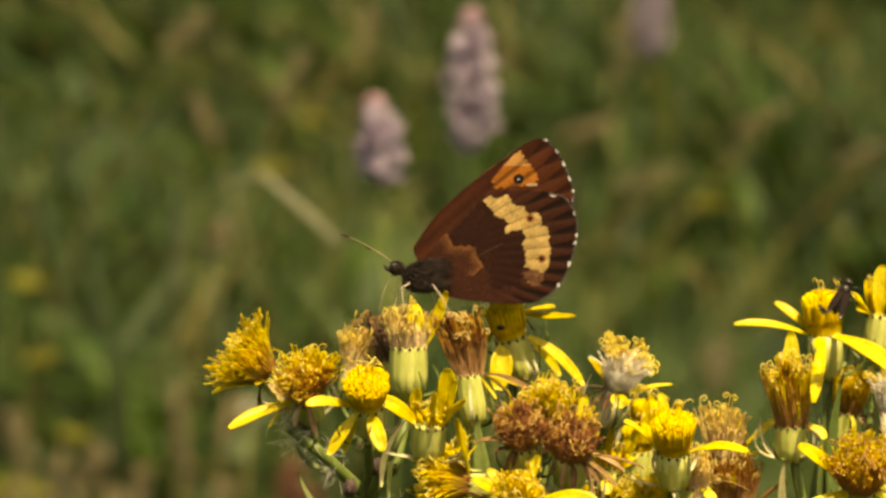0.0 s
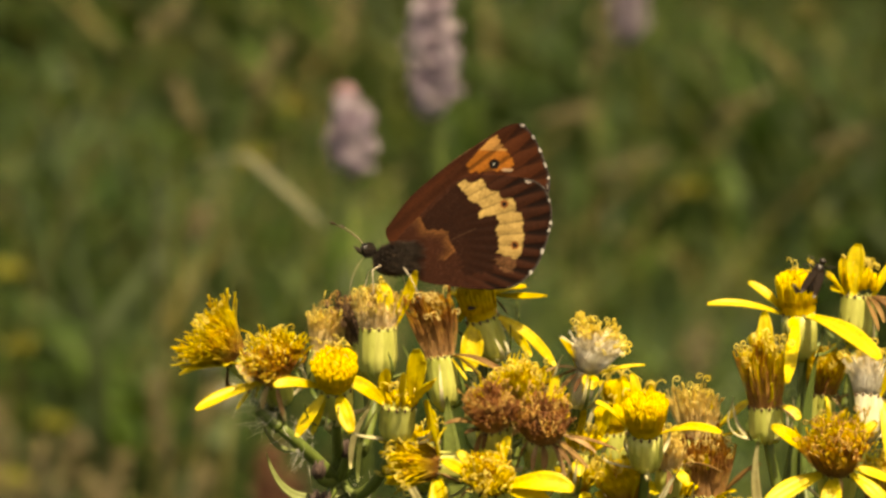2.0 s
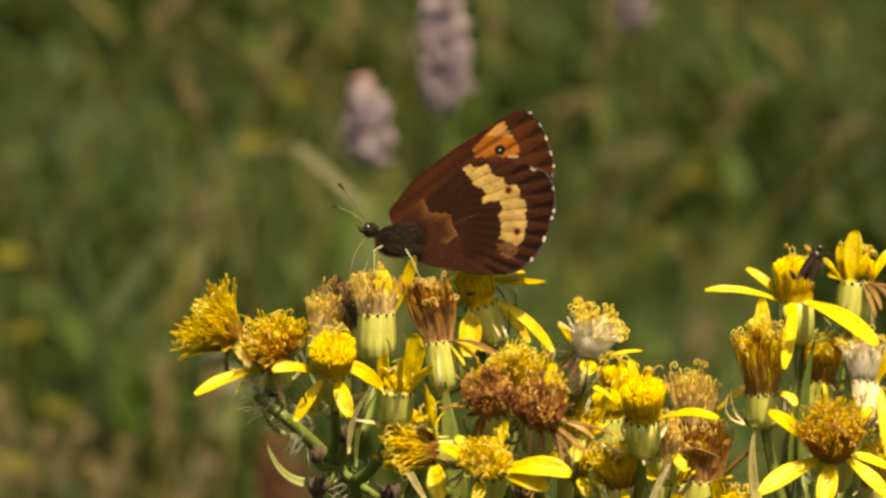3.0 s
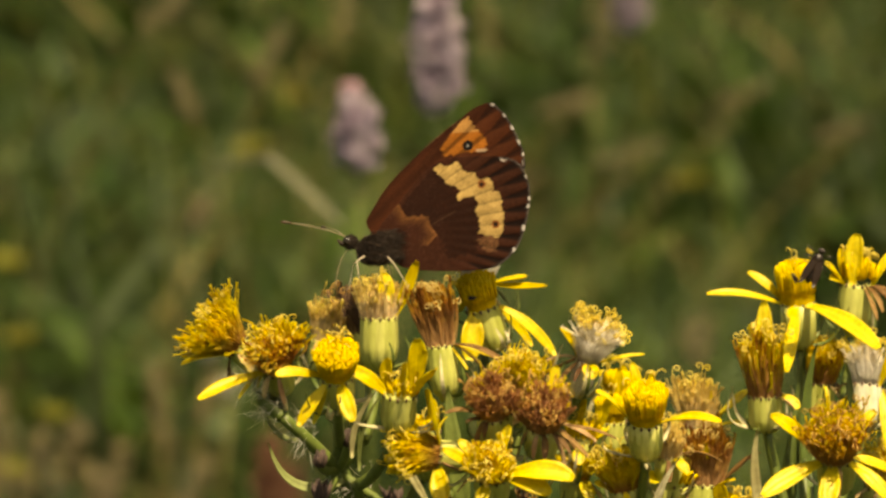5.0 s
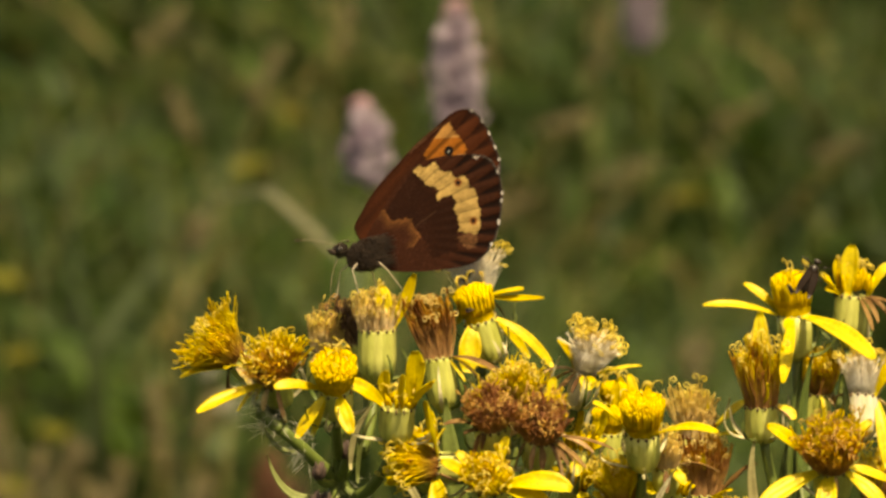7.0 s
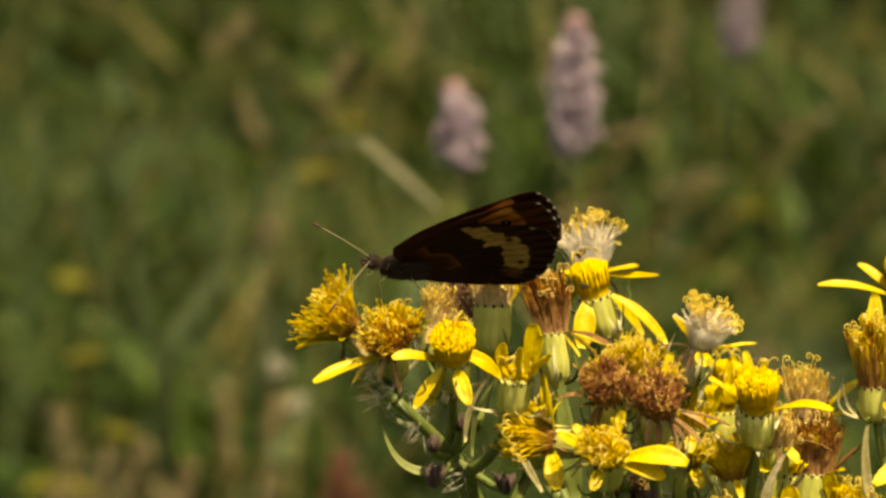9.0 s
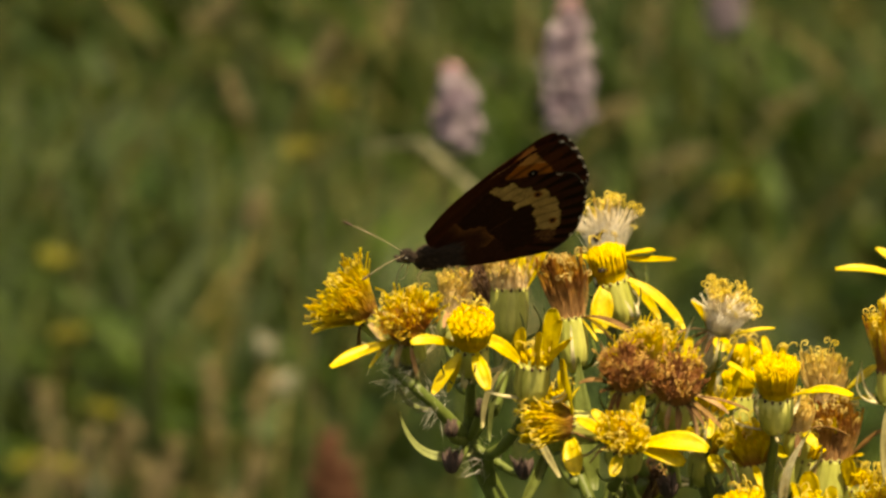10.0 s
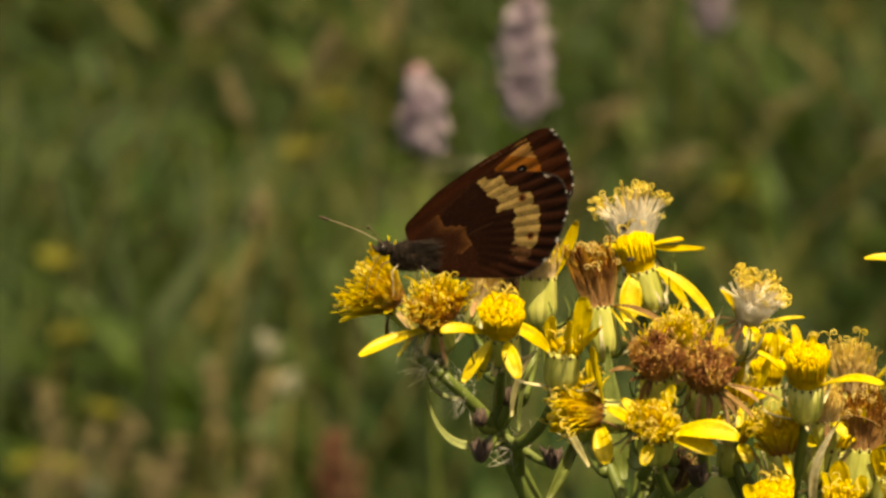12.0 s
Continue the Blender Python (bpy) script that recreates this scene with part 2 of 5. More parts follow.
def blade_field(name, mat, count, x_half, y_near, y_far, tall, width, lean, rng, label, category, clear=0.0, soft=True):
    """Grass blades as tapered, bent straps, one sheet of stuff."""
    if soft:
        x = rng.normal(0, 0.62, count) * x_half
        y = (y_near + y_far) / 2 + rng.normal(0, 0.36, count) * (y_far - y_near)
    else:
        x = rng.uniform(-1, 1, count) * x_half
        y = rng.uniform(y_near, y_far, count)
    if clear:
        keep = np.hypot(x, y) > clear
        x, y = x[keep], y[keep]
    n = len(x)
    h = rng.uniform(tall[0], tall[1], n) * (0.75 + 0.25 * np.sin(x * 5 + y * 3.1))
    w = rng.uniform(width[0], width[1], n)
    turn, bend = rng.uniform(0, 2 * np.pi, n), rng.uniform(lean[0], lean[1], n)
    steps = np.array([0, 0.4, 0.75, 1.0])
    prof = np.array([0.8, 1.0, 0.7, 0.08])
    facing = turn + rng.uniform(-0.8, 0.8, n) + np.pi / 2
    v = np.empty((n, 4, 3, 3))
    for i, (s, p) in enumerate(zip(steps, prof)):
        cx, cy = x + np.cos(turn) * h * bend * s ** 2, y + np.sin(turn) * h * bend * s ** 2
        cz = h * s * (1 - 0.35 * bend * s) - 0.01
        for k, side in enumerate((-1, 0, 1)):
            v[:, i, k, 0] = cx + np.cos(facing) * side * w * p / 2 + np.cos(turn) * (0 if side else 0.15) * w
            v[:, i, k, 1] = cy + np.sin(facing) * side * w * p / 2 + np.sin(turn) * (0 if side else 0.15) * w
            v[:, i, k, 2] = cz
    quad = []
    for i in range(3):
        for k in range(2):
            a = i * 3 + k
            quad.append((a, a + 1, a + 4, a + 3))
    quad = np.array(quad)
    faces = (quad[None] + (np.arange(n) * 12)[:, None, None]).reshape(-1, 4)
    me = bpy.data.meshes.new(name)
    me.from_pydata(v.reshape(-1, 3), [], faces)
    me.materials.append(mat)
    me.shade_smooth()
    return tagged(new(name, me), label, category, kind="stuff")


GRASS = tissue("grass", [(0, (0.0065, 0.021, 0.001)), (0.4, (0.0118, 0.034, 0.0015)), (0.8, (0.031, 0.060, 0.004)), (1, (0.100, 0.108, 0.018))], 0.6, 60, 0.3, 0.2, "island", None, 6)
STRAW = tissue("dry_grass", [(0, (0.15, 0.12, 0.04)), (0.6, (0.25, 0.20, 0.08)), (1, (0.18, 0.12, 0.06))], 0.6, 80, 0.2, 0.2, "island", None, 8)
HERB = tissue("herb_leaf", [(0, (0.008, 0.027, 0.0015)), (0.5, (0.021, 0.054, 0.003)), (1, (0.050, 0.095, 0.008))], 0.55, 60, 0.25, 0.2, "island", None, 9)

meadow_ground()
rng = np.random.default_rng(12)
blade_field("meadow_grass", GRASS, 34000, 1.5, 0.3, 7.0, (0.14, 0.40), (0.004, 0.010), (0.2, 1.2), rng, "fresh green meadow grass standing in sunlight", "grass", 0.2)
blade_field("grass_sward", GRASS, 75000, 6.0, -5.0, 12.0, (0.14, 0.36), (0.006, 0.013), (0.2, 1.1), rng, "green meadow grass round the flowers", "grass", 0.2)
blade_field("dry_grass", STRAW, 1600, 2.2, 2.0, 9.0, (0.25, 0.46), (0.003, 0.008), (0.3, 1.3), rng, "straw-coloured dry grass stalks among the green", "dry grass", 1.6)
blade_field("herb_leaves", HERB, 9000, 1.9, 0.5, 7.5, (0.12, 0.34), (0.018, 0.05), (0.5, 1.3), rng, "broad green herb leaves among the grass", "herbs", 0.3)


def afar(across, up, deep):
    """World place along a slope across and up (thousandths) from the lens at rest, at a distance behind the flowers in metres."""
    return BASE @ Vector(((across - 4.4) * MM * (deep + REACH), deep, (up + 1.9) * MM * (deep + REACH)))


SEED = tissue("grass_seed", [(0, (0.15, 0.125, 0.07)), (0.6, (0.22, 0.185, 0.10)), (1, (0.18, 0.135, 0.085))], 0.7, 300, 0.2, 0.3, "island", None, 40)
BUTTER = tissue("small_yellow_petal", [(0, (0.12, 0.12, 0.010)), (1, (0.16, 0.155, 0.013))], 0.6, 300, 0.3, 0.2, "island", None, 60)
SORREL = tissue("sorrel_seed", [(0, (0.09, 0.036, 0.02)), (1, (0.15, 0.065, 0.035))], 0.7, 300, 0.2, 0.3, "island", None, 40)


def tufted(name, mat, place, length, width, tilt, count, bead, label, category, group, seed):
    """A stalk that ends in a loose head of small grains: grass panicle or sorrel."""
    r = random.Random(seed)
    thing = tagged(new(name), label, category, group)
    foot = Vector((place.x - math.sin(tilt) * 0.2, place.y + r.uniform(-0.02, 0.02), 0))
    thing.matrix_basis = Matrix.Translation(foot)
    top = place - foot
    way = Vector((math.sin(tilt), 0, math.cos(tilt)))
    verts, faces = [], []
    tube(verts, faces, bezier(Vector((0, 0, -0.02)), Vector((0, 0, top.z * 0.6)), top + way * length * 0.5, 9), [0.0010 - 0.00005 * i for i in range(9)], 5)
    child("stalk", mesh_of(name + "_stalk", verts, faces, STRAW), thing)
    verts, faces = [], []
    for i in range(count):
        s = r.uniform(-0.5, 0.5)
        d = Vector((r.gauss(0, 1), r.gauss(0, 1), r.gauss(0, 0.5))).normalized()
        p = top + way * s * length + d * width * 0.5 * math.sqrt(r.random()) * (1 - abs(s))
        tube(verts, faces, [p - d * bead - way * bead, p, p + d * bead * 0.5 + way * bead * 1.4], [bead * 0.3, bead * 0.7, bead * 0.2], 4)
    child("seed_head", mesh_of(name + "_head", verts, faces, mat), thing, kind="stuff")
    return thing


def small_flower(place, size, seed):
    r = random.Random(seed)
    thing = tagged(new("small_flower"), "small yellow meadow flower on a thin stalk", "flower", "small yellow meadow flowers")
    foot = Vector((place.x + r.uniform(-0.03, 0.03), place.y + 0.02, 0))
    thing.matrix_basis = Matrix.Translation(foot)
    top = place - foot
    verts, faces = [], []
    tube(verts, faces, bezier(Vector((0, 0, -0.02)), Vector((0, 0, top.z * 0.6)), top, 8), [0.0012] * 8, 5)
    child("stalk", mesh_of("flower_stalk", verts, faces, STEM), thing)
    for k in range(6):
        a = k * math.pi / 3 + r.uniform(-0.2, 0.2)
        d = Vector((math.cos(a), math.sin(a) * 0.8 - 0.3, r.uniform(0.3, 0.9)))
        verts, faces = [], []
        sleeve(verts, faces, bezier(top, top + d * size * 0.35 + Vector((0, 0, size * 0.2)), top + d * size * 0.6, 5), [size * w for w in (0.1, 0.22, 0.28, 0.22, 0.06)], 0.4, 0.0003, Vector((0, -0.6, 1)))
        child("petal", mesh_of("small_petal", verts, faces, BUTTER), thing)


def arching_leaf(way, width, prof, mat, name, label, category):
    """One long leaf from the ground through the places given, the last of them its tip."""
    foot = Vector((way[0].x, way[0].y + 0.05, 0))
    points = [p - foot for p in way]
    line = bezier(Vector((0, 0, -0.01)), Vector((0, 0, points[0].z * 0.7)), points[0], 6)
    for p, q in zip(points[:-1], points[1:]):
        line += [p.lerp(q, s) for s in (0.34, 0.67, 1.0)]
    widths = np.interp(np.linspace(0, 1, len(line)), np.linspace(0, 1, len(prof)), prof) * width / 2
    verts, faces = [], []
    sleeve(verts, faces, line, [float(w) for w in widths], 0.25, 0.0005, Vector((0, -0.6, 1)))
    thing = tagged(new(name), label, category)
    thing.matrix_basis = Matrix.Translation(foot)
    child("blade", mesh_of(name, verts, faces, mat), thing)
    verts, faces = [], []
    tube(verts, faces, [p + Vector((0, 0.0004, -0.0006)) for p in line], [max(0.0002, float(w) * 0.12) for w in widths], 5)
    child("midrib", mesh_of(name + "_midrib", verts, faces, mat), thing)
    return thing, points[-2]


PALE = tissue("pale_blade", [(0, (0.125, 0.127, 0.075)), (1, (0.14, 0.138, 0.085))], 0.5, 100, 0.2, 0.2, "object", None, 20)
FRESH = tissue("fresh_blade", [(0, (0.050, 0.074, 0.028)), (1, (0.058, 0.082, 0.033))], 0.5, 100, 0.3, 0.2, "object", None, 20)
dry_blade, blade_mid = arching_leaf([afar(-66, 14, 0.95), afar(-56, 19.5, 0.92), afar(-44.5, 21.5, 0.88), afar(-36, 14, 0.85), afar(-26.5, 5.0, 0.82)], 0.0036, (0.4, 0.35, 0.3, 0.4, 0.6, 0.9, 1, 0.9, 0.3), PALE, "dry_stalk", "pale dry grass leaf arching over", "dry grass")
arching_leaf([afar(-81, -20, 1.5), afar(-72, -7, 1.5), afar(-63, 6, 1.5)], 0.012, (0.4, 0.5, 0.8, 1, 0.8, 0.1), FRESH, "sedge", "broad fresh green sedge leaf in the meadow", "sedge")
for i, (x, z, y, size) in enumerate(((-102, -5, 2.2, 0.020), (-44, 21.5, 2.4, 0.022), (59, 14, 2.7, 0.022), (-99, -23, 2.0, 0.018), (-91, -41, 1.9, 0.016), (-34, 34, 3.0, 0.02), (-100, -55, 1.8, 0.018), (-109, -54, 1.9, 0.018))):
    small_flower(afar(x, z, y), size, 60 + i)
for i, (x, z, y, length, width, tilt) in enumerate(((-57, 7.5, 1.5, 0.02, 0.018, 0.3), (-40, 45, 2.0, 0.045, 0.022, 0.5), (-66, -38, 1.5, 0.050, 0.014, -0.12), (62, -23, 1.9, 0.035, 0.03, 0.2), (-65, 57, 2.6, 0.05, 0.04, 0.8), (-22, 56, 2.3, 0.05, 0.02, 0.2), (40, 54, 2.6, 0.06, 0.02, 0.1), (-96, -52, 1.7, 0.05, 0.03, 0.3), (-80, -60, 1.5, 0.05, 0.03, -0.3), (-106, -60, 1.6, 0.05, 0.03, 0.2), (-58, -58, 1.4, 0.04, 0.02, 0.4), (-60, 36, 2.3, 0.04, 0.02, -0.4), (18, 14, 2.3, 0.05, 0.02, 1.1), (-54, -36, 1.6, 0.03, 0.02, 0.5), (-88, -50, 1.6, 0.05, 0.03, 0.3), (-104, -42, 1.8, 0.05, 0.03, -0.2), (-76, -54, 1.5, 0.04, 0.02, 0.2), (45, 22, 2.4, 0.06, 0.022, 1.25), (72, 36, 2.6, 0.05, 0.02, 1.1), (96, 28, 2.5, 0.05, 0.02, 1.2), (30, 34, 2.6, 0.05, 0.02, 1.3))):
    tufted("grass_panicle", SEED, afar(x, z, y), length * 0.8, width * 0.7, tilt, 60, 0.0020, "straw-brown grass panicle gone to seed", "grass", "grass panicles in the meadow", 80 + i)
UMBEL = tissue("umbel_floret", [(0, (0.30, 0.30, 0.23)), (1, (0.40, 0.40, 0.31))], 0.7, 300, 0.3, 0.3, "island", None, 40)
for i, (x, z) in enumerate(((-54.2, -24.5), (-48.8, -33.1))):
    tufted("yarrow", UMBEL, afar(x, z, 1.4), 0.006, 0.012, 0.1, 34, 0.0018, "small whitish yarrow head on a thin stalk", "flower", "yarrows in the meadow", 120 + i)
for i, (x, z, y) in enumerate(((-40, -54, 1.2), (-35, -60, 1.25))):
    tufted("sorrel", SORREL, afar(x, z, y), 0.03, 0.014, 0.1, 160, 0.002, "rusty red sorrel seed head on a stalk", "sorrel", "sorrels in the meadow", 95 + i)


# ---- bistorts ----
SPIKE = tissue("bistort_floret", [(0, (0.25, 0.18, 0.26)), (0.6, (0.38, 0.315, 0.40)), (1, (0.51, 0.46, 0.535))], 0.6, 900, 0.3)
SPIKE_TIP = tissue("bistort_tip", [(0, (0.26, 0.15, 0.18)), (1, (0.36, 0.24, 0.28))], 0.6, 900, 0.2)


def bistort(place, spike_mm, width_mm, tilt, label, seed):
    """Pink spike of tiny florets on a thin upright stalk; place is the middle of the spike."""
    r = random.Random(seed)
    foot = Vector((place.x, place.y + 0.01, 0))
    thing = tagged(new("bistort"), label, "flower", "bistorts in the meadow")
    thing.matrix_basis = Matrix.Translation(foot)
    low, high = place.z - spike_mm * MM / 2, place.z + spike_mm * MM / 2

    def axis(s):
        return Vector((tilt * (s - 0.5) * (high - low), -0.01, low + (high - low) * s))

    verts, faces = [], []
    pts = bezier(Vector((0, 0, -0.02)), Vector((0.015, -0.02, low * 0.6)), axis(0.9), 10)
    tube(verts, faces, pts, [0.0013 - 0.0006 * i / 9 for i in range(10)], 6)
    child("stalk", mesh_of("bistort_stalk", verts, faces, STEM), thing)
    verts, faces = [], []
    tube(verts, faces, [axis(s) for s in (0.0, 0.08, 0.3, 0.6, 0.85, 0.98)], [width_mm * MM / 2 * q for q in (0.15, 0.34, 0.42, 0.38, 0.22, 0.05)], 10)
    child("spike_core", mesh_of("bistort_core", verts, faces, SPIKE), thing)
    for name, mat, a, b, count in (("spike", SPIKE, 0.0, 0.92, int(spike_mm * 22)), ("spike_tip", SPIKE_TIP, 0.9, 1.0, int(spike_mm * 1.6))):
        verts, faces = [], []
        for i in range(count):
            s = a + (b - a) * r.random()
            rad = width_mm * MM / 2 * min(1, (1 - s) * 2.2 + 0.25, s * 4 + 0.4) * min(1.9, abs(r.gauss(0.72, 0.42)))
            ang = r.uniform(0, 2 * math.pi)
            out = Vector((math.cos(ang), math.sin(ang), 0.35)).normalized()
            p = axis(s) + Vector((out.x, out.y, 0)) * rad
            size = 0.0012 * r.uniform(0.7, 1.3)
            tube(verts, faces, [p - out * size * 1.2, p - out * size * 0.2, p + out * size], [size * 0.35, size, size * 0.55], 5)
        child(name, mesh_of("bistort_" + name, verts, faces, mat), thing, kind="stuff")
    return thing, Vector((0, -0.01, (low + high) / 2))


big_spike, big_mid = bistort(spot(1, 756, 66), 45, 11.0, 0.02, "tall pink bistort spike on a thin green stalk", 1)
small_spike, small_mid = bistort(spot(-27, 671, 42), 26.5, 9.2, -0.12, "short pink bistort spike with a reddish tip", 2)
far_spike, far_mid = bistort(spot(104, 1700, 146), 48, 14, 0.05, "pale pink bistort spike deep in the meadow", 3)

# ---- ragwort heads ----
LOOKS = {
    # florets, styles, number of florets, florets' radius, curl of the styles, number of styles, tangle
    "fresh": ("fresh", "yellow", 640, 0.13, 0.6, 4, 0.035),
    "freshtall": ("fresh", "yellow", 580, 0.135, 0.6, 2, 0.03),
    "few": ("fresh", "yellow", 46, 0.18, 0.9, 6, 0.12),
    "gold": ("gold", "yellow", 760, 0.115, 1.15, 18, 0.17),
    "goldball": ("goldbrown", "brown", 1000, 0.11, 1.15, 36, 0.14),
    "goldtan": ("gold", "yellow", 520, 0.11, 0.8, 20, 0.14),
    "goldbrown": ("goldbrown", "yellow", 760, 0.11, 1.15, 20, 0.17),
    "goldtall": ("goldbrown", "yellow", 760, 0.11, 1.15, 34, 0.07),
    "tan": ("tan", "yellow", 420, 0.105, 1.2, 20, 0.12),
    "pale": ("tan", "yellow", 380, 0.12, 1.1, 12, 0.12),
    "brown": ("brown", "tan", 700, 0.125, 1.2, 34, 0.09),
    "brownball": ("brownball", "brown", 1100, 0.105, 1.15, 30, 0.14),
    "dark": ("dark", "brown", 200, 0.15, 1.0, 10, 0.2),
    "white": ("white", "yellow", 420, 0.12, 1.2, 50, 0.05),
}
WORDS = {
    "fresh": "fresh bright yellow flower head", "freshtall": "fresh yellow flower head with hanging petals", "few": "yellow flower head with upright petals",
    "gold": "golden fading flower head",
    "goldtall": "tall golden flower head going brown", "goldball": "large golden-brown flower head", "goldtan": "golden flower head turned sideways",
    "goldbrown": "fading golden-brown flower head", "tan": "tan withered flower head", "pale": "pale green cup with torn yellow florets",
    "brown": "brown withered flower head", "brownball": "dark brown withered flower head", "dark": "dried blackish flower head", "white": "flower head gone to white fluff",
}


def axis_of(lean, toward):
    a, b = radians(lean), radians(toward)
    return Vector((math.sin(a) * math.cos(b), -math.sin(b), math.cos(a) * math.cos(b))).normalized()


def bract_mesh(length, radius, mat):
    """One long narrow bract of the cup, keeled, with its tip up; built round the z axis at that radius."""
    verts, faces = [], []
    half = math.pi / 13 * 1.04
    prof = [(-1.0, 0.62, 0.5), (-0.85, 0.9, 0.85), (-0.6, 1.02, 1.0), (-0.3, 1.0, 1.0), (-0.06, 0.97, 0.95), (0.03, 0.99, 0.3)]
    for h, rr, ww in prof:
        for k, f in ((-1, 0.988), (-0.45, 1.002), (0, 1.012), (0.45, 1.002), (1, 0.988)):
            a = half * k * ww
            verts.append(Vector((math.cos(a) * radius * rr * f, math.sin(a) * radius * rr * f, h * length)) * MM)
        for k, f in ((1, 0.988), (1, 0.88), (-1, 0.88), (-1, 0.988)):
            a = half * k * ww
            verts.append(Vector((math.cos(a) * radius * rr * f, math.sin(a) * radius * rr * f, h * length)) * MM)
    for i in range(len(prof) - 1):
        for k in (0, 1, 2, 3, 5, 6, 7):
            a, b = i * 9 + k, i * 9 + k + 1
            faces.append((a, b, b + 9, a + 9))
    faces.append(tuple(range(8, -1, -1)))
    faces.append(tuple((len(prof) - 1) * 9 + k for k in range(9)))
    return mesh_of("bract", verts, faces, mat)


def tip_mesh(radius):
    verts, faces = [], []
    half = math.pi / 13 * 0.7
    for h, w in ((-0.36, 0.3), (-0.08, 0.62), (0.28, 0.1)):
        for k, rr in ((-1, 0.985), (0, 1.055), (1, 0.985), (0, 0.93)):
            a = half * k * w
            verts.append(Vector((math.cos(a) * radius * rr, math.sin(a) * radius * rr, h)) * MM)
    for i in range(2):
        for k in range(4):
            a, b = i * 4 + k, i * 4 + (k + 1) % 4
            faces.append((a, b, b + 4, a + 4))
    faces += [(3, 2, 1, 0), (8, 9, 10, 11)]
    return mesh_of("bract_tip", verts, faces, BRACT_TIP)


bract_shapes, tip_shapes = {}, {}


def petal_mesh(tip, width, bow, radius, axis_up, mat, r):
    """A ray petal from the rim to its blunt tip, channelled, with two grooves along it, in the head's own space."""
    flat = Vector((tip.x, tip.y, 0))
    base = (flat.normalized() if flat.length > 1e-6 else Vector((1, 0, 0))) * radius * 0.8 * MM
    mid = base.lerp(tip, 0.5) + axis_up * bow * (tip - base).length * 0.55 + Vector((r.uniform(-1, 1), r.uniform(-1, 1), r.uniform(-1, 1))) * 0.0004
    line = bezier(base, mid, tip, 12)
    prof = (0.36, 0.46, 0.58, 0.72, 0.86, 0.96, 1.0, 1.0, 0.96, 0.86, 0.66, 0.30)
    twist = (axis_up * 0.8 + Vector((r.uniform(-0.35, 0.35), r.uniform(-0.35, 0.35), 0.35))).normalized()
    hollow, wrinkle, phase = r.uniform(0.15, 0.4), r.uniform(0.03, 0.09), r.uniform(0, 6)
    across = (-1, -0.72, -0.42, -0.18, 0.18, 0.42, 0.72, 1)
    verts, faces, m, n = [], [], len(across), len(line)
    for i, p in enumerate(line):
        ahead = (line[min(i + 1, n - 1)] - line[max(i - 1, 0)]).normalized()
        side = ahead.cross(twist)
        side = side.normalized() if side.length > 1e-6 else ahead.orthogonal().normalized()
        face = side.cross(ahead).normalized()
        half = prof[i] * width * 1.12 * MM / 2
        notch = -0.25 * half if i == n - 1 else 0.0
        for layer in (0, 0.00013):
            for s in across:
                groove = -0.10 if abs(s) == 0.42 else 0.0
                wave = wrinkle * math.sin(phase + i * 0.9 + s * 2.4)
                verts.append(p + side * s * half + face * ((s * s * hollow + groove + wave) * half - layer) + ahead * notch * (1 - abs(s)))
    for i in range(n - 1):
        a, b = i * 2 * m, (i + 1) * 2 * m
        for k in range(m - 1):
            faces.append((a + k, a + k + 1, b + k + 1, b + k))
            faces.append((a + m + k + 1, a + m + k, b + m + k, b + m + k + 1))
        faces.append((a, b, b + m, a + m))
        faces.append((a + m - 1, a + 2 * m - 1, b + 2 * m - 1, b + m - 1))
    for i, flip in ((0, 1), (n - 1, 0)):
        a = i * 2 * m
        for k in range(m - 1):
            f = (a + k, a + k + 1, a + m + k + 1, a + m + k)
            faces.append(f if flip else f[::-1])
    return mesh_of("petal", verts, faces, mat)


def funnel(verts, faces, points, radii, teeth, r):
    """A withered floret: a slender open tube whose mouth splits into five pointed lobes that bend outwards."""
    start, sides, n = len(verts), 5, len(points)
    side = None
    for i, p in enumerate(points):
        ahead = (points[min(i + 1, n - 1)] - points[max(i - 1, 0)]).normalized()
        if side is None:
            side = ahead.orthogonal().normalized()
        side = (side - ahead * side.dot(ahead)).normalized()
        other = ahead.cross(side)
        for k in range(sides):
            a = 2 * math.pi * k / sides
            verts.append(p + (side * math.cos(a) + other * math.sin(a)) * radii[i])
    for i in range(n - 1):
        for k in range(sides):
            a, b = start + i * sides + k, start + i * sides + (k + 1) % sides
            faces.append((a, b, b + sides, a + sides))
    rim = start + (n - 1) * sides
    for k in range(sides):
        a = 2 * math.pi * (k + 0.5) / sides
        verts.append(points[-1] + (side * math.cos(a) + other * math.sin(a)) * (radii[-1] + teeth * r.uniform(0.2, 1.0)) + ahead * teeth * r.uniform(0.3, 1.1))
        faces.append((rim + k, rim + (k + 1) % sides, len(verts) - 1))


def curled_style(verts, faces, tip, d, curl, length, thick, r):
    """A style that leaves the mouth and splits into two branches, each rolled outwards."""
    bend = d.cross(Vector((r.uniform(-1, 1), r.uniform(-1, 1), r.uniform(-1, 1)))).normalized()
    neck = tip + d * length * r.uniform(0.5, 1.5)
    for way in (1, -1) if r.random() < 0.75 else (1,):
        line, p, ang = [tip, tip.lerp(neck, 0.5), neck], neck, 0.0
        for step in range(9):
            ang += way * curl * (0.20 + 0.09 * step)
            p = p + (Matrix.Rotation(ang, 3, bend) @ d) * length * 0.42 * r.uniform(0.85, 1.15)
            line.append(p)
        tube(verts, faces, line, [thick * 0.7] * 4 + [thick] * 7 + [thick * 0.7], 4)


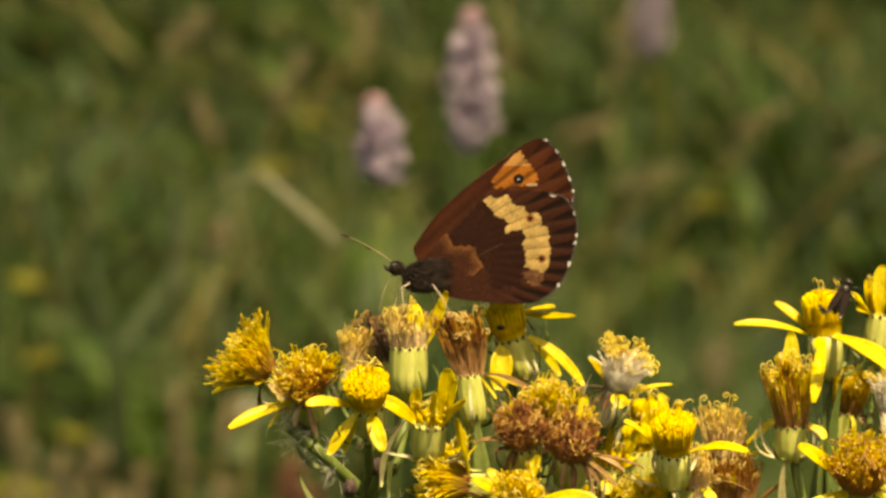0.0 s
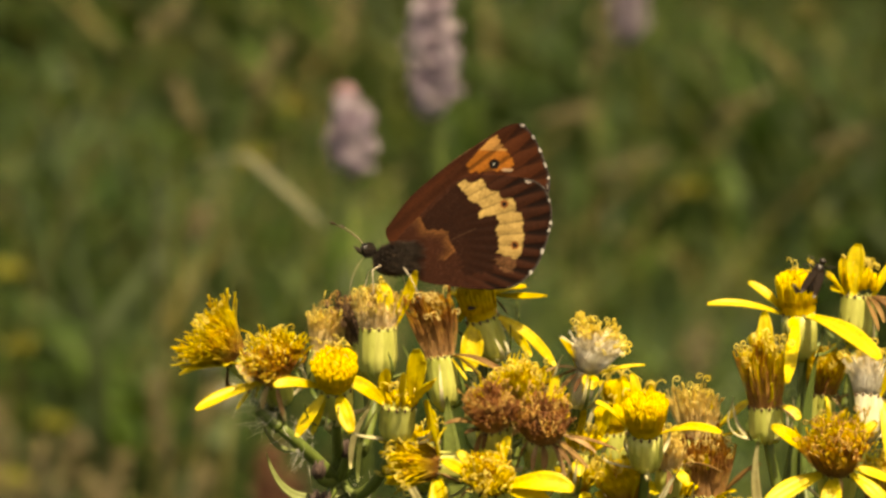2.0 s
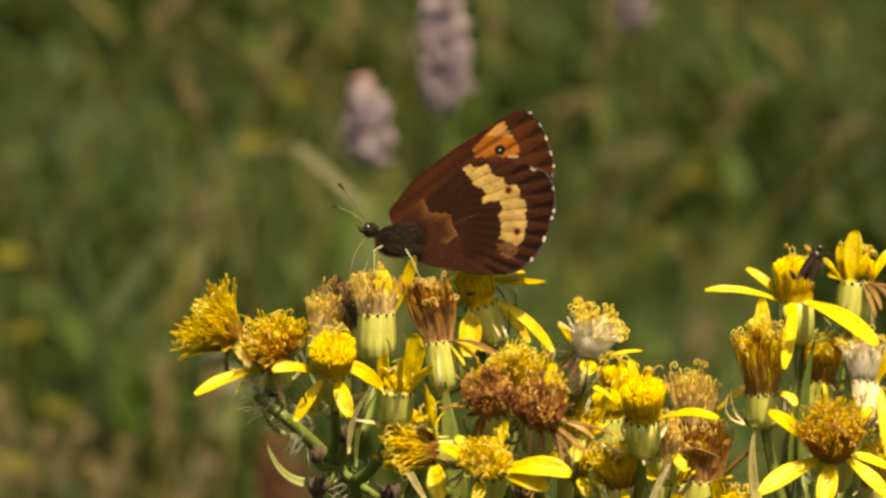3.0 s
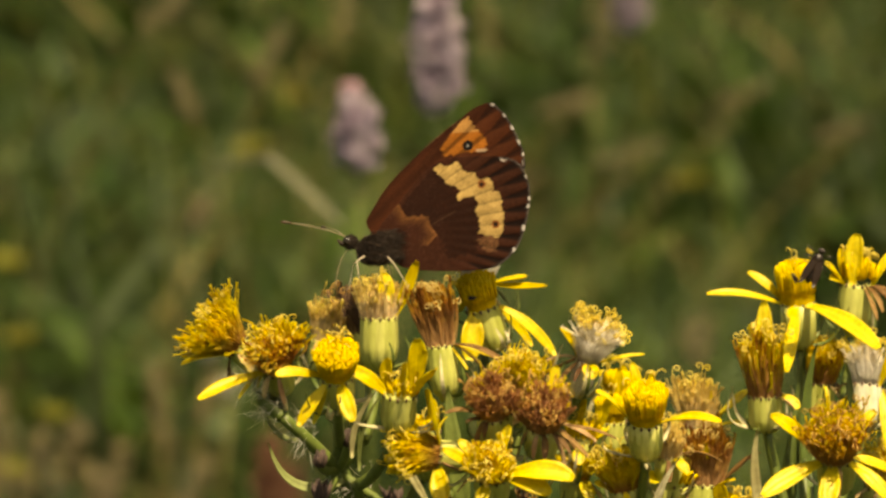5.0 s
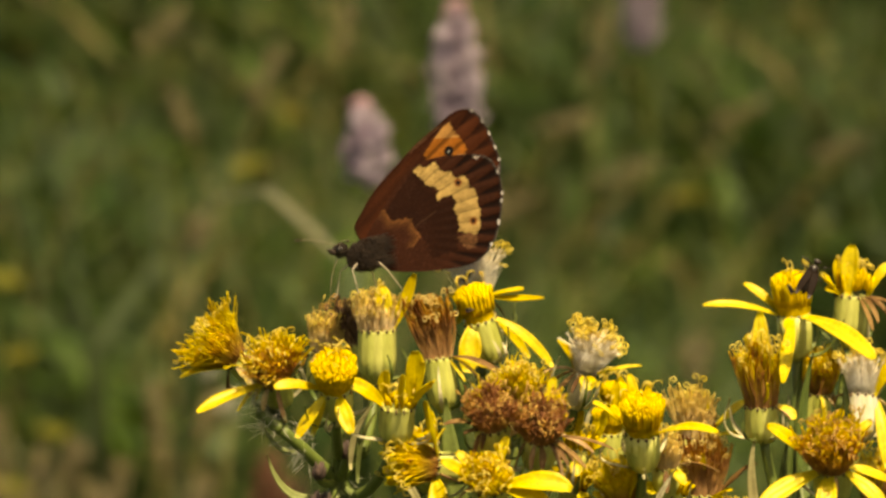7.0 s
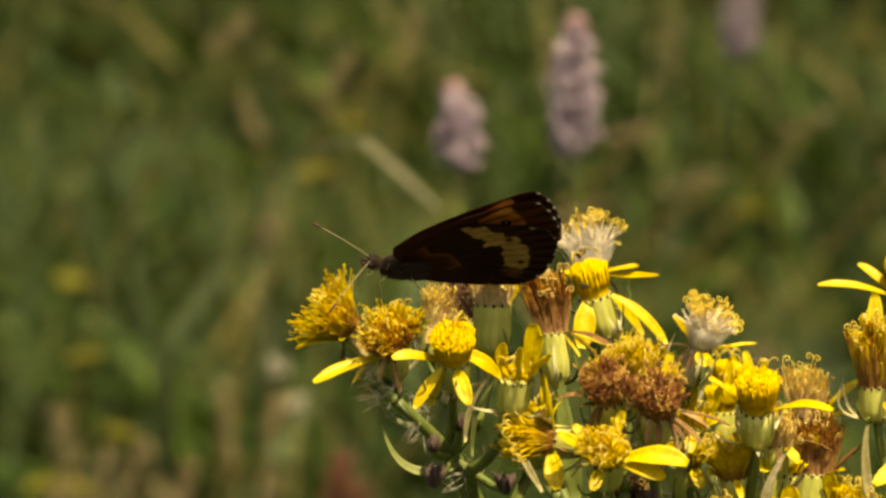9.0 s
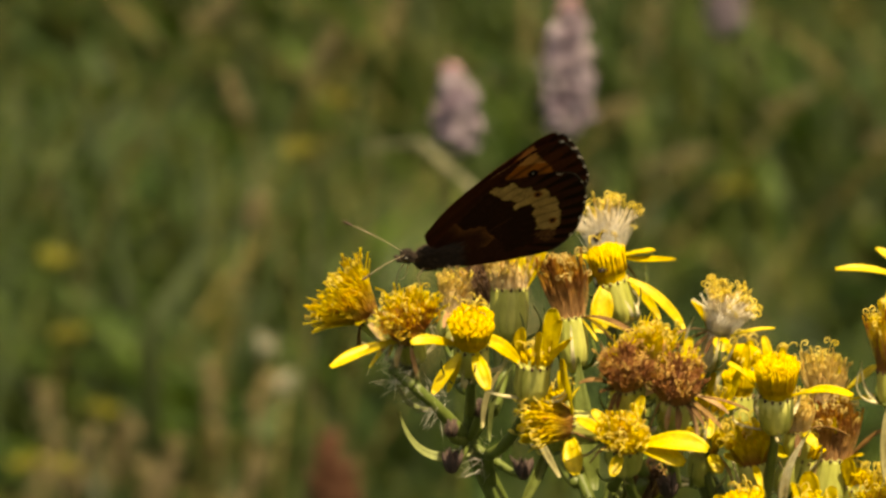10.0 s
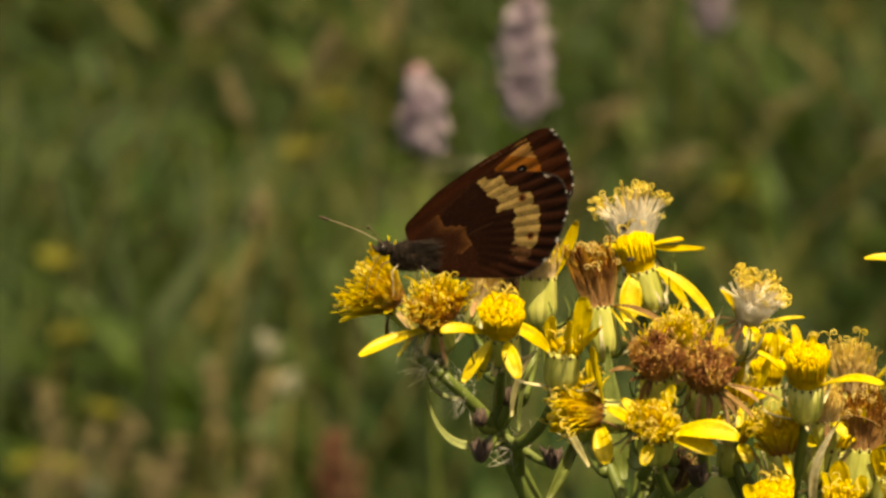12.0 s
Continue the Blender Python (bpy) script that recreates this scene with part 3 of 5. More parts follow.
def flower_head(plant, data, seed):
    x, y, z, lean, toward, cup, radius, state, tuft, spread, petals = data
    r = random.Random(seed)
    up = axis_of(lean, toward)
    turn = up.to_track_quat("Z", "Y").to_matrix().to_4x4()
    m = Matrix.Translation((x * MM, y * MM, z * MM)) @ turn
    back = turn.inverted().to_3x3()
    floret, style, count, thick, curl, styles, wild = LOOKS[state]
    cup_mat = DRY_BRACT if state == "white" else BRACT
    # receptacle: the core inside the bracts
    verts, faces = [], []
    tube(verts, faces, [Vector((0, 0, h * cup * MM)) for h in (-1.12, -1.0, -0.8, -0.4, -0.02)], [radius * q * MM for q in (0.3, 0.6, 0.9, 0.97, 0.94)], 14)
    head = child("flower_head", mesh_of("receptacle", verts, faces, cup_mat), plant, m, WORDS[state])
    key = (round(cup), round(radius * 2), cup_mat.name)
    if key not in bract_shapes:
        bract_shapes[key], tip_shapes[key] = bract_mesh(cup, radius, cup_mat), tip_mesh(radius)
    spin = r.random()
    for k in range(13):
        a = Matrix.Rotation(2 * math.pi * (k + spin) / 13, 4, "Z")
        child("bract", bract_shapes[key], head, a)
        child("bract_tip", tip_shapes[key], head, a)
    # disc florets, a fan of slender tubes with a flared mouth round a packed heart
    verts, faces = [], []
    sverts, sfaces = [], []
    gverts, gfaces = [], []
    flare = math.sin(spread)
    if state != "few":
        full = 0.97 if floret == "fresh" else (0.46 if floret == "white" else 0.82)
        rows, ringed = 9, 44
        for i in range(rows):
            h = i / (rows - 1)
            wide = (radius * (0.66 if floret == "white" else 0.88) + flare * tuft * (0.32 if floret == "white" else 0.8) * h) * math.sqrt(max(0.02, 1 - max(0.0, (h - 0.45) / 0.57) ** 2))
            for k in range(ringed):
                a = 2 * math.pi * k / ringed
                bulge = 1 + 0.13 * noise.noise(Vector((math.cos(a) * 2.2 + seed, math.sin(a) * 2.2, h * 4))) - ((0.16 if floret == "white" else 0.1) if k % 2 else 0.0) * (1 - 0.4 * h) + 0.05 * noise.noise(Vector((k * 1.7, seed, h * 2)))
                verts.append(Vector((math.cos(a) * wide * bulge, math.sin(a) * wide * bulge, h * tuft * full * (0.9 + 0.1 * bulge))) * MM)
        for i in range(rows - 1):
            for k in range(ringed):
                a, c = i * ringed + k, i * ringed + (k + 1) % ringed
                faces.append((a, c, c + ringed, a + ringed))
        faces.append(tuple((rows - 1) * ringed + k for k in range(ringed)))
    for i in range(count):
        q = math.sqrt((i + 0.5) / count)
        a = i * 2.39996 + r.uniform(-0.3, 0.3)
        side = Vector((math.cos(a), math.sin(a), 0))
        root = side * q * radius * (0.8 if floret == "white" else 0.95)
        if floret == "fresh":
            length = tuft * r.uniform(0.84, 1.04) * (1 - 0.16 * q * q)
        else:
            length = tuft * (r.uniform(0.42, 0.88) if floret == "white" else r.uniform(0.62, 1.05)) * (1 - 0.14 * q * q)
            length *= 1.0 + 0.45 * noise.noise(root * 0.75 + Vector((seed * 1.7, seed * 0.3, 0)))
        if state == "pale" and r.random() < 0.4:
            length *= 0.55
        end = root + Vector((0, 0, 1)) * length * math.cos(q * spread) + side * length * math.sin(q * spread)
        end += Vector((r.gauss(0, 1), r.gauss(0, 1), r.gauss(0, 0.6))) * length * wild
        drift = noise.noise_vector(root * 0.8 + Vector((seed * 3.1, 0, 0)))
        end += Vector((drift.x, drift.y, drift.z * 0.6)) * length * wild * (1.0 if floret in ("fresh", "white") else 2.6)
        mid = root.lerp(end, 0.55) + (Vector((r.gauss(0, 1), r.gauss(0, 1), r.uniform(0, 1))) * 0.7 - Vector((drift.y, -drift.x, 0)) * 1.5) * length * wild
        pts = [p * MM for p in bezier(root, mid, end, 5)]
        k = thick * MM * r.uniform(0.7, 1.3)
        if floret == "white":
            tube(verts, faces, pts, [k * 0.5, k * 0.45, k * 0.4, k * 0.3, k * 0.15], 3)
        elif floret == "fresh":
            lip = pts[-1] + (pts[-1] - pts[-2]).normalized() * k * 0.3
            tube(verts, faces, pts[1:] + [lip], [k * 0.8, k * 0.9, k * 1.0, k * 1.1, k * 0.5], 5)
        else:
            # sunlight put into the colour: florets on the upward side turn golden
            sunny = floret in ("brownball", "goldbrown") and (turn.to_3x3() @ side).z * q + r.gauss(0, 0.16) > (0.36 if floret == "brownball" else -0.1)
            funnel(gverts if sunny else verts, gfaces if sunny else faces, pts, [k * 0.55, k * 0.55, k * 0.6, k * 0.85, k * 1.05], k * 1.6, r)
        if floret != "white" and (i % max(1, count // styles) == 0 or r.random() < 0.4 * styles / count):
            curled_style(sverts, sfaces, pts[-1], (pts[-1] - pts[-2]).normalized(), curl, 0.00072, 0.000085, r)
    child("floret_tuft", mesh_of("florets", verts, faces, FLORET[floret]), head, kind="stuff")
    # the upward florets, golden to stand for the sunlit side
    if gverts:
        child("floret_tuft", mesh_of("golden_florets", gverts, gfaces, FLORET["gold"]), head, None, "florets tinted golden on the sunlit upper side", "stuff")
    if floret == "white":
        verts, faces = [], []
        for i in range(90):
            a, q = r.uniform(0, 6.283), math.sqrt(r.random())
            side = Vector((math.cos(a), math.sin(a), 0))
            root = side * q * (radius * 0.7 + flare * tuft * 0.3) + Vector((0, 0, tuft * 0.50))
            lock = noise.noise_vector(root * 0.9 + Vector((seed * 2.3, 0, 0)))
            rise = tuft * r.uniform(0.22, 0.46) * (1 - 0.25 * q * q) * (1 + 0.75 * lock.z)
            end = root + side * q * flare * tuft * 0.65 + Vector((lock.x * 1.6 + r.gauss(0, 0.3), lock.y * 1.6 + r.gauss(0, 0.3), rise))
            pts = [p * MM for p in bezier(root, root.lerp(end, 0.5) + side * 0.2, end, 5)]
            funnel(verts, faces, pts, [0.00007, 0.00009, 0.00011, 0.00015, 0.0002], 0.0003, r)
            if i % 2 == 0:
                curled_style(sverts, sfaces, pts[-1], (pts[-1] - pts[-2]).normalized(), curl, 0.00072, 0.00009, r)
        child("floret_tuft", mesh_of("withered_florets", verts, faces, FLORET["cream"]), head, None, "cream withered florets with yellow tips", "stuff")
    child("style_tuft", mesh_of("styles", sverts, sfaces, STYLE[style]), head, kind="stuff")
    # torn rays that still stand among the florets
    if state in ("gold", "goldtall", "goldbrown", "goldball", "brown", "brownball", "pale", "tan"):
        for k in range(r.choice((2, 3, 4))):
            a = r.uniform(0, 6.283)
            side = Vector((math.cos(a), math.sin(a), 0))
            tip = (side * radius * r.uniform(0.5, 1.3) + Vector((0, 0, tuft * r.uniform(0.7, 0.98)))) * MM
            torn = PETAL if r.random() < (0.3 if "brown" in state else 0.6) else DRY_RAY
            child("petal", petal_mesh(tip, r.uniform(0.6, 1.1), r.uniform(-0.25, 0.3), radius, side, torn, r), head, None, "torn upright petal")
    # narrow dry bractlets that curl away from the cup
    for k in range(r.choice((4, 5, 6, 6))):
        a = r.uniform(0, 6.283)
        side = Vector((math.cos(a), math.sin(a), 0))
        base = side * radius * 0.75 + Vector((0, 0, -cup))
        reach = r.uniform(4, 8)
        tip = base + side * reach * r.uniform(0.3, 0.7) + Vector((0, 0, reach * r.uniform(0.5, 1.0)))
        mid = base + side * reach * r.uniform(0.4, 0.9) + Vector((r.uniform(-1, 1), r.uniform(-1, 1), reach * 0.1))
        verts, faces = [], []
        sleeve(verts, faces, [p * MM for p in bezier(base, mid, tip, 8)], [w * 0.0003 for w in (1, 1.2, 1.2, 1.1, 0.9, 0.7, 0.5, 0.2)], 0.4, 0.00012, side)
        child("bractlet", mesh_of("bractlet", verts, faces, DRY_LEAF if r.random() < 0.5 else LEAF), head)
    if state in ("gold", "goldtall", "goldbrown", "brown", "brownball", "tan", "white", "goldball", "goldtan"):
        for k in range(r.choice((7, 8)) if state == 'brownball' else (r.choice((5, 6)) if state in ('brown', 'white', 'goldbrown') else r.choice((3, 4)))):
            a = r.uniform(0, 6.283)
            side = Vector((math.cos(a), math.sin(a), 0))
            reach = r.uniform(4.0, 7.5)
            tip = (side * (radius + reach * r.uniform(0.2, 0.8)) + Vector((0, 0, -reach * r.uniform(0.2, 0.9)))) * MM
            thin = WILTED if r.random() < 0.35 else (DRY_RAY if r.random() < 0.75 else PETAL)
            child("petal", petal_mesh(tip, r.uniform(0.5, 0.95), r.uniform(0.2, 0.6), radius, Vector((0, 0, 1)), thin, r), head, None, "shrivelled thin petal")
    for dx, dy, dz, width, bow in petals:
        tip = back @ (Vector((dx, dy, dz)) * MM)
        old = width < 0
        child("petal", petal_mesh(tip, abs(width) * (0.6 if old else 1.0), bow, radius, back @ Vector((0, -0.75, 0.75)), WILTED if old else PETAL, r), head, None, "brown withered petal" if old else "")
    return m @ Vector((0, 0, -1.1 * cup * MM)), -up


ragwort = tagged(new("ragwort"), "ragwort plant with yellow and withered brown flower heads", "plant")
ragwort.matrix_basis = BASE
feet = []


def head(*data):
    """Across, away, up (mm), lean, tip towards the lens (degrees), cup length and radius, state, tuft length, spread,
    petals: tip from the rim (mm), width, bow."""
    feet.append(flower_head(ragwort, data, 100 + len(feet)))


head(-29.7, 3.0, -13.6, -50, 10, 5.5, 2.00, 'gold', 6.9, 0.42,
     [(-8.0, -2.0, -2.4, 1.9, 0.3), (-1.4, -3.0, -1.2, 1.2, 0.3)])
head(-23.6, -9.0, -16.1, -10, 44, 5.0, 2.20, 'goldbrown', 6.2, 0.30,
     [(-10.8, -4.0, -4.5, 2.1, 0.2)])
head(-17.4, 12.0, -12.9, 6, 5, 5.0, 1.90, 'tan', 5.0, 0.12,
     [])
head(-14.7, -24.0, -16.8, 0, 42, 5.4, 2.45, 'fresh', 5.2, 0.22,
     [(-8.3, -3.0, 0.0, 1.7, 0.4), (2.4, -5.0, -6.3, 2.0, 0.35), (-5.2, -2.0, -7.0, 1.5, 0.1), (-3.2, 1.0, -6.8, 1.0, 0.3)])
head(-9.4, 2.0, -9.3, 0, 6, 7.2, 2.75, 'pale', 5.2, 0.12,
     [(0.8, -2.0, 6.4, 2.3, 0.1), (2.6, -1.0, 4.1, 1.4, 0.2), (5.6, -1.0, 8.0, 1.8, -0.35)])
head(-12.3, 13.0, -11.6, -12, 0, 5.5, 1.90, 'dark', 6.0, 0.15,
     [])
head(-0.6, 3.0, -13.4, -7, 4, 7.4, 2.20, 'brown', 7.8, 0.03,
     [(10.9, -3.0, -3.4, -1.0, 0.6), (12.0, -2.0, -3.6, 0.8, 0.15), (9.9, -5.0, -3.2, -0.9, 0.5)])
head(5.6, 9.0, -8.1, -16, 12, 6.2, 2.45, 'freshtall', 5.4, 0.08,
     [(-2.0, -3.0, -7.6, 3.0, 0.35), (10.5, -1.0, -7.0, 1.7, 0.35), (7.2, 3.0, -5.6, 1.4, 0.4)])
head(5.1, 18.0, -5.0, -4, -20, 6.0, 2.10, 'white', 8.5, 0.46,
     [(9.8, -6.0, 0.1, 1.2, -0.2), (6.9, -3.0, 1.4, 1.7, 0.1), (-4.5, -2.0, 0.6, 1.3, 0.2)])
head(-6.1, -21.0, -19.5, 4, 22, 5.2, 2.40, 'few', 1.6, 0.20,
     [(-7.0, -3.0, 3.2, 2.3, 0.2), (2.5, -3.0, 7.6, 2.7, 0.1), (-1.4, -1.0, 4.8, 2.0, 0.1), (1.0, -4.0, 4.2, 2.6, 0.1), (5.1, -4.0, 3.5, 2.9, 0.1), (3.7, -3.0, 6.0, 2.6, 0.1)])
head(-0.9, -18.0, -28.1, -82, 12, 5.0, 2.20, 'goldtan', 6.8, 0.25,
     [(-1.2, -6.0, 9.2, 2.7, 0.15), (0.9, -4.0, -6.8, 2.5, 0.2)])
head(6.9, -20.0, -22.2, -6, 36, 5.2, 2.40, 'brownball', 4.6, 0.27,
     [(-6.7, -2.0, 0.0, -1.0, 0.4), (-3.9, -3.0, -1.2, -0.8, 0.3)])
head(13.6, -20.0, -23.6, 2, 40, 5.6, 2.70, 'brownball', 5.0, 0.26,
     [(6.3, -3.0, -4.6, -1.2, 0.4), (10.3, 0.0, -2.2, -1.0, 0.3), (3.9, -4.0, -4.2, -1.0, 0.2), (2.1, 2.0, 7.9, 1.5, 0.1)])
head(20.4, -1.0, -15.6, 16, 14, 5.0, 1.70, 'white', 6.6, 0.56,
     [(-3.8, -1.0, 4.8, 1.2, 0.7), (0.3, -3.5, -2.4, 2.2, 0.5), (8.2, 0.0, 1.0, 0.6, 0.1)])
head(28.4, -8.0, -23.8, -2, 30, 6.0, 2.60, 'fresh', 5.8, 0.12,
     [(-7.2, -4.0, 4.3, 1.6, 0.4), (10.4, -5.0, 0.0, 2.2, 0.4), (-1.9, 1.0, 8.2, 1.4, 0.3), (1.1, 0.0, 7.0, 1.1, 0.2)])
head(36.6, 10.0, -25.4, 2, 6, 5.6, 2.20, 'tan', 6.4, 0.14,
     [(7.9, -1.0, 5.5, 1.9, 0.2), (10.7, -4.0, 0.3, 0.9, 0.4)])
head(37.6, 8.0, -33.5, 2, 6, 7.6, 2.90, 'brown', 7.6, 0.08,
     [(8.0, -3.0, 4.6, -1.3, 0.4), (6.8, -1.0, 4.2, -1.0, 0.3), (4.4, -2.0, 0.6, 1.6, 0.2), (-5.2, -4.0, 0.6, 1.2, 0.3)])
head(55.0, -10.0, -28.6, -6, 40, 6.6, 2.70, 'goldball', 6.2, 0.28,
     [(-9.4, -3.0, 5.6, 2.6, 0.2), (-10.6, -5.0, -5.5, 2.6, 0.2), (-2.0, -6.0, -7.5, 2.6, 0.2), (7.5, -4.0, -6.4, 2.2, 0.3), (8.4, 0.0, -2.3, 1.8, 0.3), (5.9, 2.0, 6.2, 1.7, 0.3)])
head(46.1, 4.0, -20.6, -3, 10, 4.6, 2.50, 'goldtall', 8.8, 0.05,
     [(0.6, -4.0, 3.3, 1.6, -0.2), (4.7, -2.0, -1.9, 1.6, 0.2), (0.1, 3.0, 13.5, 2.2, 0.1), (-2.9, 2.0, 8.5, 1.3, 0.1)])
head(51.8, 16.0, -7.5, -4, 12, 6.4, 2.70, 'freshtall', 6.4, 0.08,
     [(-13.5, -3.0, 1.4, 1.5, 0.3), (-7.2, 2.0, 4.6, 1.5, 0.2), (-2.9, 3.0, 5.0, 1.3, 0.1), (-3.2, -20.0, -9.6, 1.7, 0.2), (10.3, -16.0, -6.4, 2.6, 0.3), (-1.4, -6.0, -2.3, 1.3, 0.2)])
head(60.8, 18.0, -4.9, 4, 4, 7.0, 2.60, 'few', 4.0, 0.10,
     [(-0.2, -2.0, 7.6, 2.4, 0.1), (-5.1, -2.0, 3.4, 1.4, 0.4), (-4.3, -2.0, 1.0, 1.5, 0.5), (5.4, 0.0, 4.8, 1.6, 0.4), (-2.3, 1.0, 5.6, 1.4, 0.2), (4.2, -5.0, -2.0, -1.3, 0.5), (3.1, -6.0, -3.9, -1.2, 0.4), (5.1, -3.0, -3.2, -1.4, 0.6), (2.2, -7.0, -5.0, -1.0, 0.2), (5.8, -4.0, -1.6, -1.2, 0.5)])
head(61.4, 10.0, -19.7, 6, -16, 6.0, 2.40, 'white', 6.5, 0.40,
     [(5.2, -2.0, 6.6, 1.8, 0.3), (3.0, -5.0, -10.3, 1.8, 0.3)])
head(6.5, -24.0, -30.4, -4, 44, 5.0, 2.40, 'goldtan', 3.8, 0.40,
     [(-6.7, -1.0, 3.4, 1.9, 0.2), (-4.5, 2.0, 4.5, 1.5, 0.1), (11.3, -4.0, -0.6, 2.9, 0.3), (8.2, -3.0, -2.6, 2.3, 0.3), (-3.0, -2.0, 2.2, 2.0, 0.2), (2.6, 1.0, 6.6, 1.4, 0.1), (-1.8, -4.0, -4.3, 1.6, 0.2)])
head(24.4, 14.0, -24.8, 0, 8, 5.0, 2.00, 'fresh', 4.0, 0.20,
     [(1.2, 0.0, 7.8, 1.3, 0.3), (-1.8, -2.0, -1.4, 2.2, 0.2)])
head(25.6, 0.0, -33.9, -10, 10, 6.0, 2.20, 'goldtan', 5.0, 0.25,
     [(-0.2, -2.0, 6.6, 1.5, 0.2), (-4.2, -2.0, 1.0, 1.6, 0.3), (-2.4, -3.0, 5.4, 1.2, -0.3), (2.2, -4.0, 3.2, 1.3, 0.4)])
head(33.0, 6.0, -33.2, 22, 14, 6.2, 2.30, 'few', 3.0, 0.20,
     [(-5.2, -3.0, 0.6, 2.2, 0.3), (2.0, 0.0, 4.8, 1.3, 0.1)])
head(9.6, -6.0, -38.5, 8, 20, 5.0, 2.20, 'dark', 4.6, 0.25,
     [(4.4, -3.0, 0.8, 1.5, 0.2)])
head(23.8, -10.0, -41.7, -12, 30, 6.0, 2.40, 'fresh', 4.0, 0.30,
     [(-4.4, -3.0, 3.5, 2.3, 0.2), (2.0, 0.0, 5.1, 2.0, 0.2), (5.2, -3.0, -1.4, 2.2, 0.2)])
head(33.6, -8.0, -41.3, -4, 24, 6.2, 2.50, 'few', 3.2, 0.20,
     [(-0.6, 0.0, 6.6, 2.6, 0.1), (-3.1, -2.0, 5.0, 2.0, 0.1), (3.0, -1.0, 4.6, 1.8, 0.1), (-6.3, -2.0, 0.2, 2.0, 0.2)])
head(43.9, 0.0, -43.7, 10, 16, 6.4, 2.60, 'goldbrown', 6.0, 0.20,
     [(-3.2, -3.0, 4.4, 2.2, 0.2), (4.4, -3.0, 0.0, 2.0, 0.2)])
head(55.5, 22.0, -19.3, 6, 8, 6.0, 2.40, 'goldbrown', 5.5, 0.12,
     [(2.3, -2.0, 2.6, 1.6, 0.2), (-2.4, -1.0, 1.4, 1.4, 0.2)])
head(41.9, 6.0, -37.7, 8, 16, 6.2, 2.40, 'few', 2.6, 0.15,
     [(-2.3, -2.0, 4.4, 2.0, 0.2), (2.8, -2.0, 3.5, 1.8, 0.2), (0.0, -4.0, -2.0, 1.8, 0.2)])
head(18.9, 4.0, -32.1, 4, 24, 5.5, 2.20, 'goldtan', 4.0, 0.20,
     [(3.5, -3.0, 1.3, 1.7, 0.2), (-2.7, 0.0, 3.1, 1.5, 0.2), (2.2, -4.0, -3.4, 1.8, 0.2)])
head(-2.9, 2.0, -25.9, -6, 10, 6.4, 2.30, 'few', 2.2, 0.15,
     [(1.0, 0.0, 5.0, 1.4, 0.1)])
head(25.3, 18.0, -20.6, 6, 6, 6.0, 2.00, 'fresh', 3.2, 0.10,
     [(0.8, 0.0, 4.0, 1.2, 0.2), (-2.4, 0.0, 3.2, 1.2, 0.3)])
head(32.2, 4.0, -29.1, -4, 20, 6.0, 2.20, 'tan', 4.6, 0.15,
     [(-2.6, -3.0, 0.8, 1.4, 0.2), (2.7, -3.0, -2.8, 1.6, 0.2)])
head(63.8, 14.0, -34.5, 10, 14, 6.0, 2.40, 'goldbrown', 5.6, 0.20,
     [(2.4, -2.0, 4.0, 1.8, 0.2)])
head(53.1, 4.0, -45.2, 2, 20, 6.4, 2.60, 'brown', 6.4, 0.15,
     [(-4.8, -3.0, -1.6, 2.0, 0.2)])
head(10.9, -2.0, -19.6, 2, 10, 5.0, 2.10, 'gold', 4.4, 0.16,
     [(-3.2, -1.0, 3.0, 1.4, 0.2), (3.4, -1.0, 4.4, 1.5, 0.2)])
head(19.6, 2.0, -27.0, 10, 16, 6.0, 2.10, 'few', 3.0, 0.25,
     [(0.6, -2.0, 6.0, 1.6, -0.3), (2.6, -2.0, 4.6, 1.3, 0.4), (3.6, -3.0, 1.2, 1.4, 0.5), (-0.4, -4.0, -3.4, 1.6, 0.2), (4.4, -1.0, 6.8, 1.2, -0.4)])

# branching stalks
def stalk(name, a, b, c, r0, r1, label=""):
    verts, faces = [], []
    pts = bezier(a, b, c, 10)
    tube(verts, faces, pts, [r0 + (r1 - r0) * i / 9 for i in range(10)], 8)
    return child(name, mesh_of(name, verts, faces, STEM), ragwort, None, label)


def local(x, y, z):
    return Vector((x, y, z)) * MM


forks = [local(-15.0, -4, -31), local(4, -6, -44), local(26, 4, -46), local(52, 4, -44)]
joint = [local(-9, 0, -42), local(8, 0, -58), local(20, 2, -62), local(40, 2, -62)]
knot = local(10, 2, -86)
for fork, bend in zip(forks, joint):
    stalk("branch", fork, bend, knot, 0.0013, 0.0020)
root = BASE.inverted() @ Vector((0.02, 0.05, 0.0))
stalk("stem", knot + local(0, 0, 1), knot.lerp(root, 0.5) + local(10, 0, 0), root, 0.0026, 0.004, "ribbed green main stem")
JOIN = {0: (-25.6, -9.0, -21.0), 1: (-22.8, -9.0, -23.2), 2: (-14.9, 0.0, -24.0), 10: (5.3, -10.0, -37.3), 11: (9.7, -12.0, -35.3), 22: (9.3, -14.0, -39.7), 4: (-11.6, -6.0, -26.4), 5: (-11.6, -3.0, -26.9), 6: (0.5, -4.0, -35.3), 7: (5.3, -6.0, -33.7), 8: (5.3, 0.0, -33.7), 13: (18.2, 8.0, -32.9), 12: (14.2, -10.0, -36.9), 9: (-12.2, -8.0, -32.9), 33: (0.5, -4.0, -36.9), 3: (-14.8, -5.0, -26.9)}
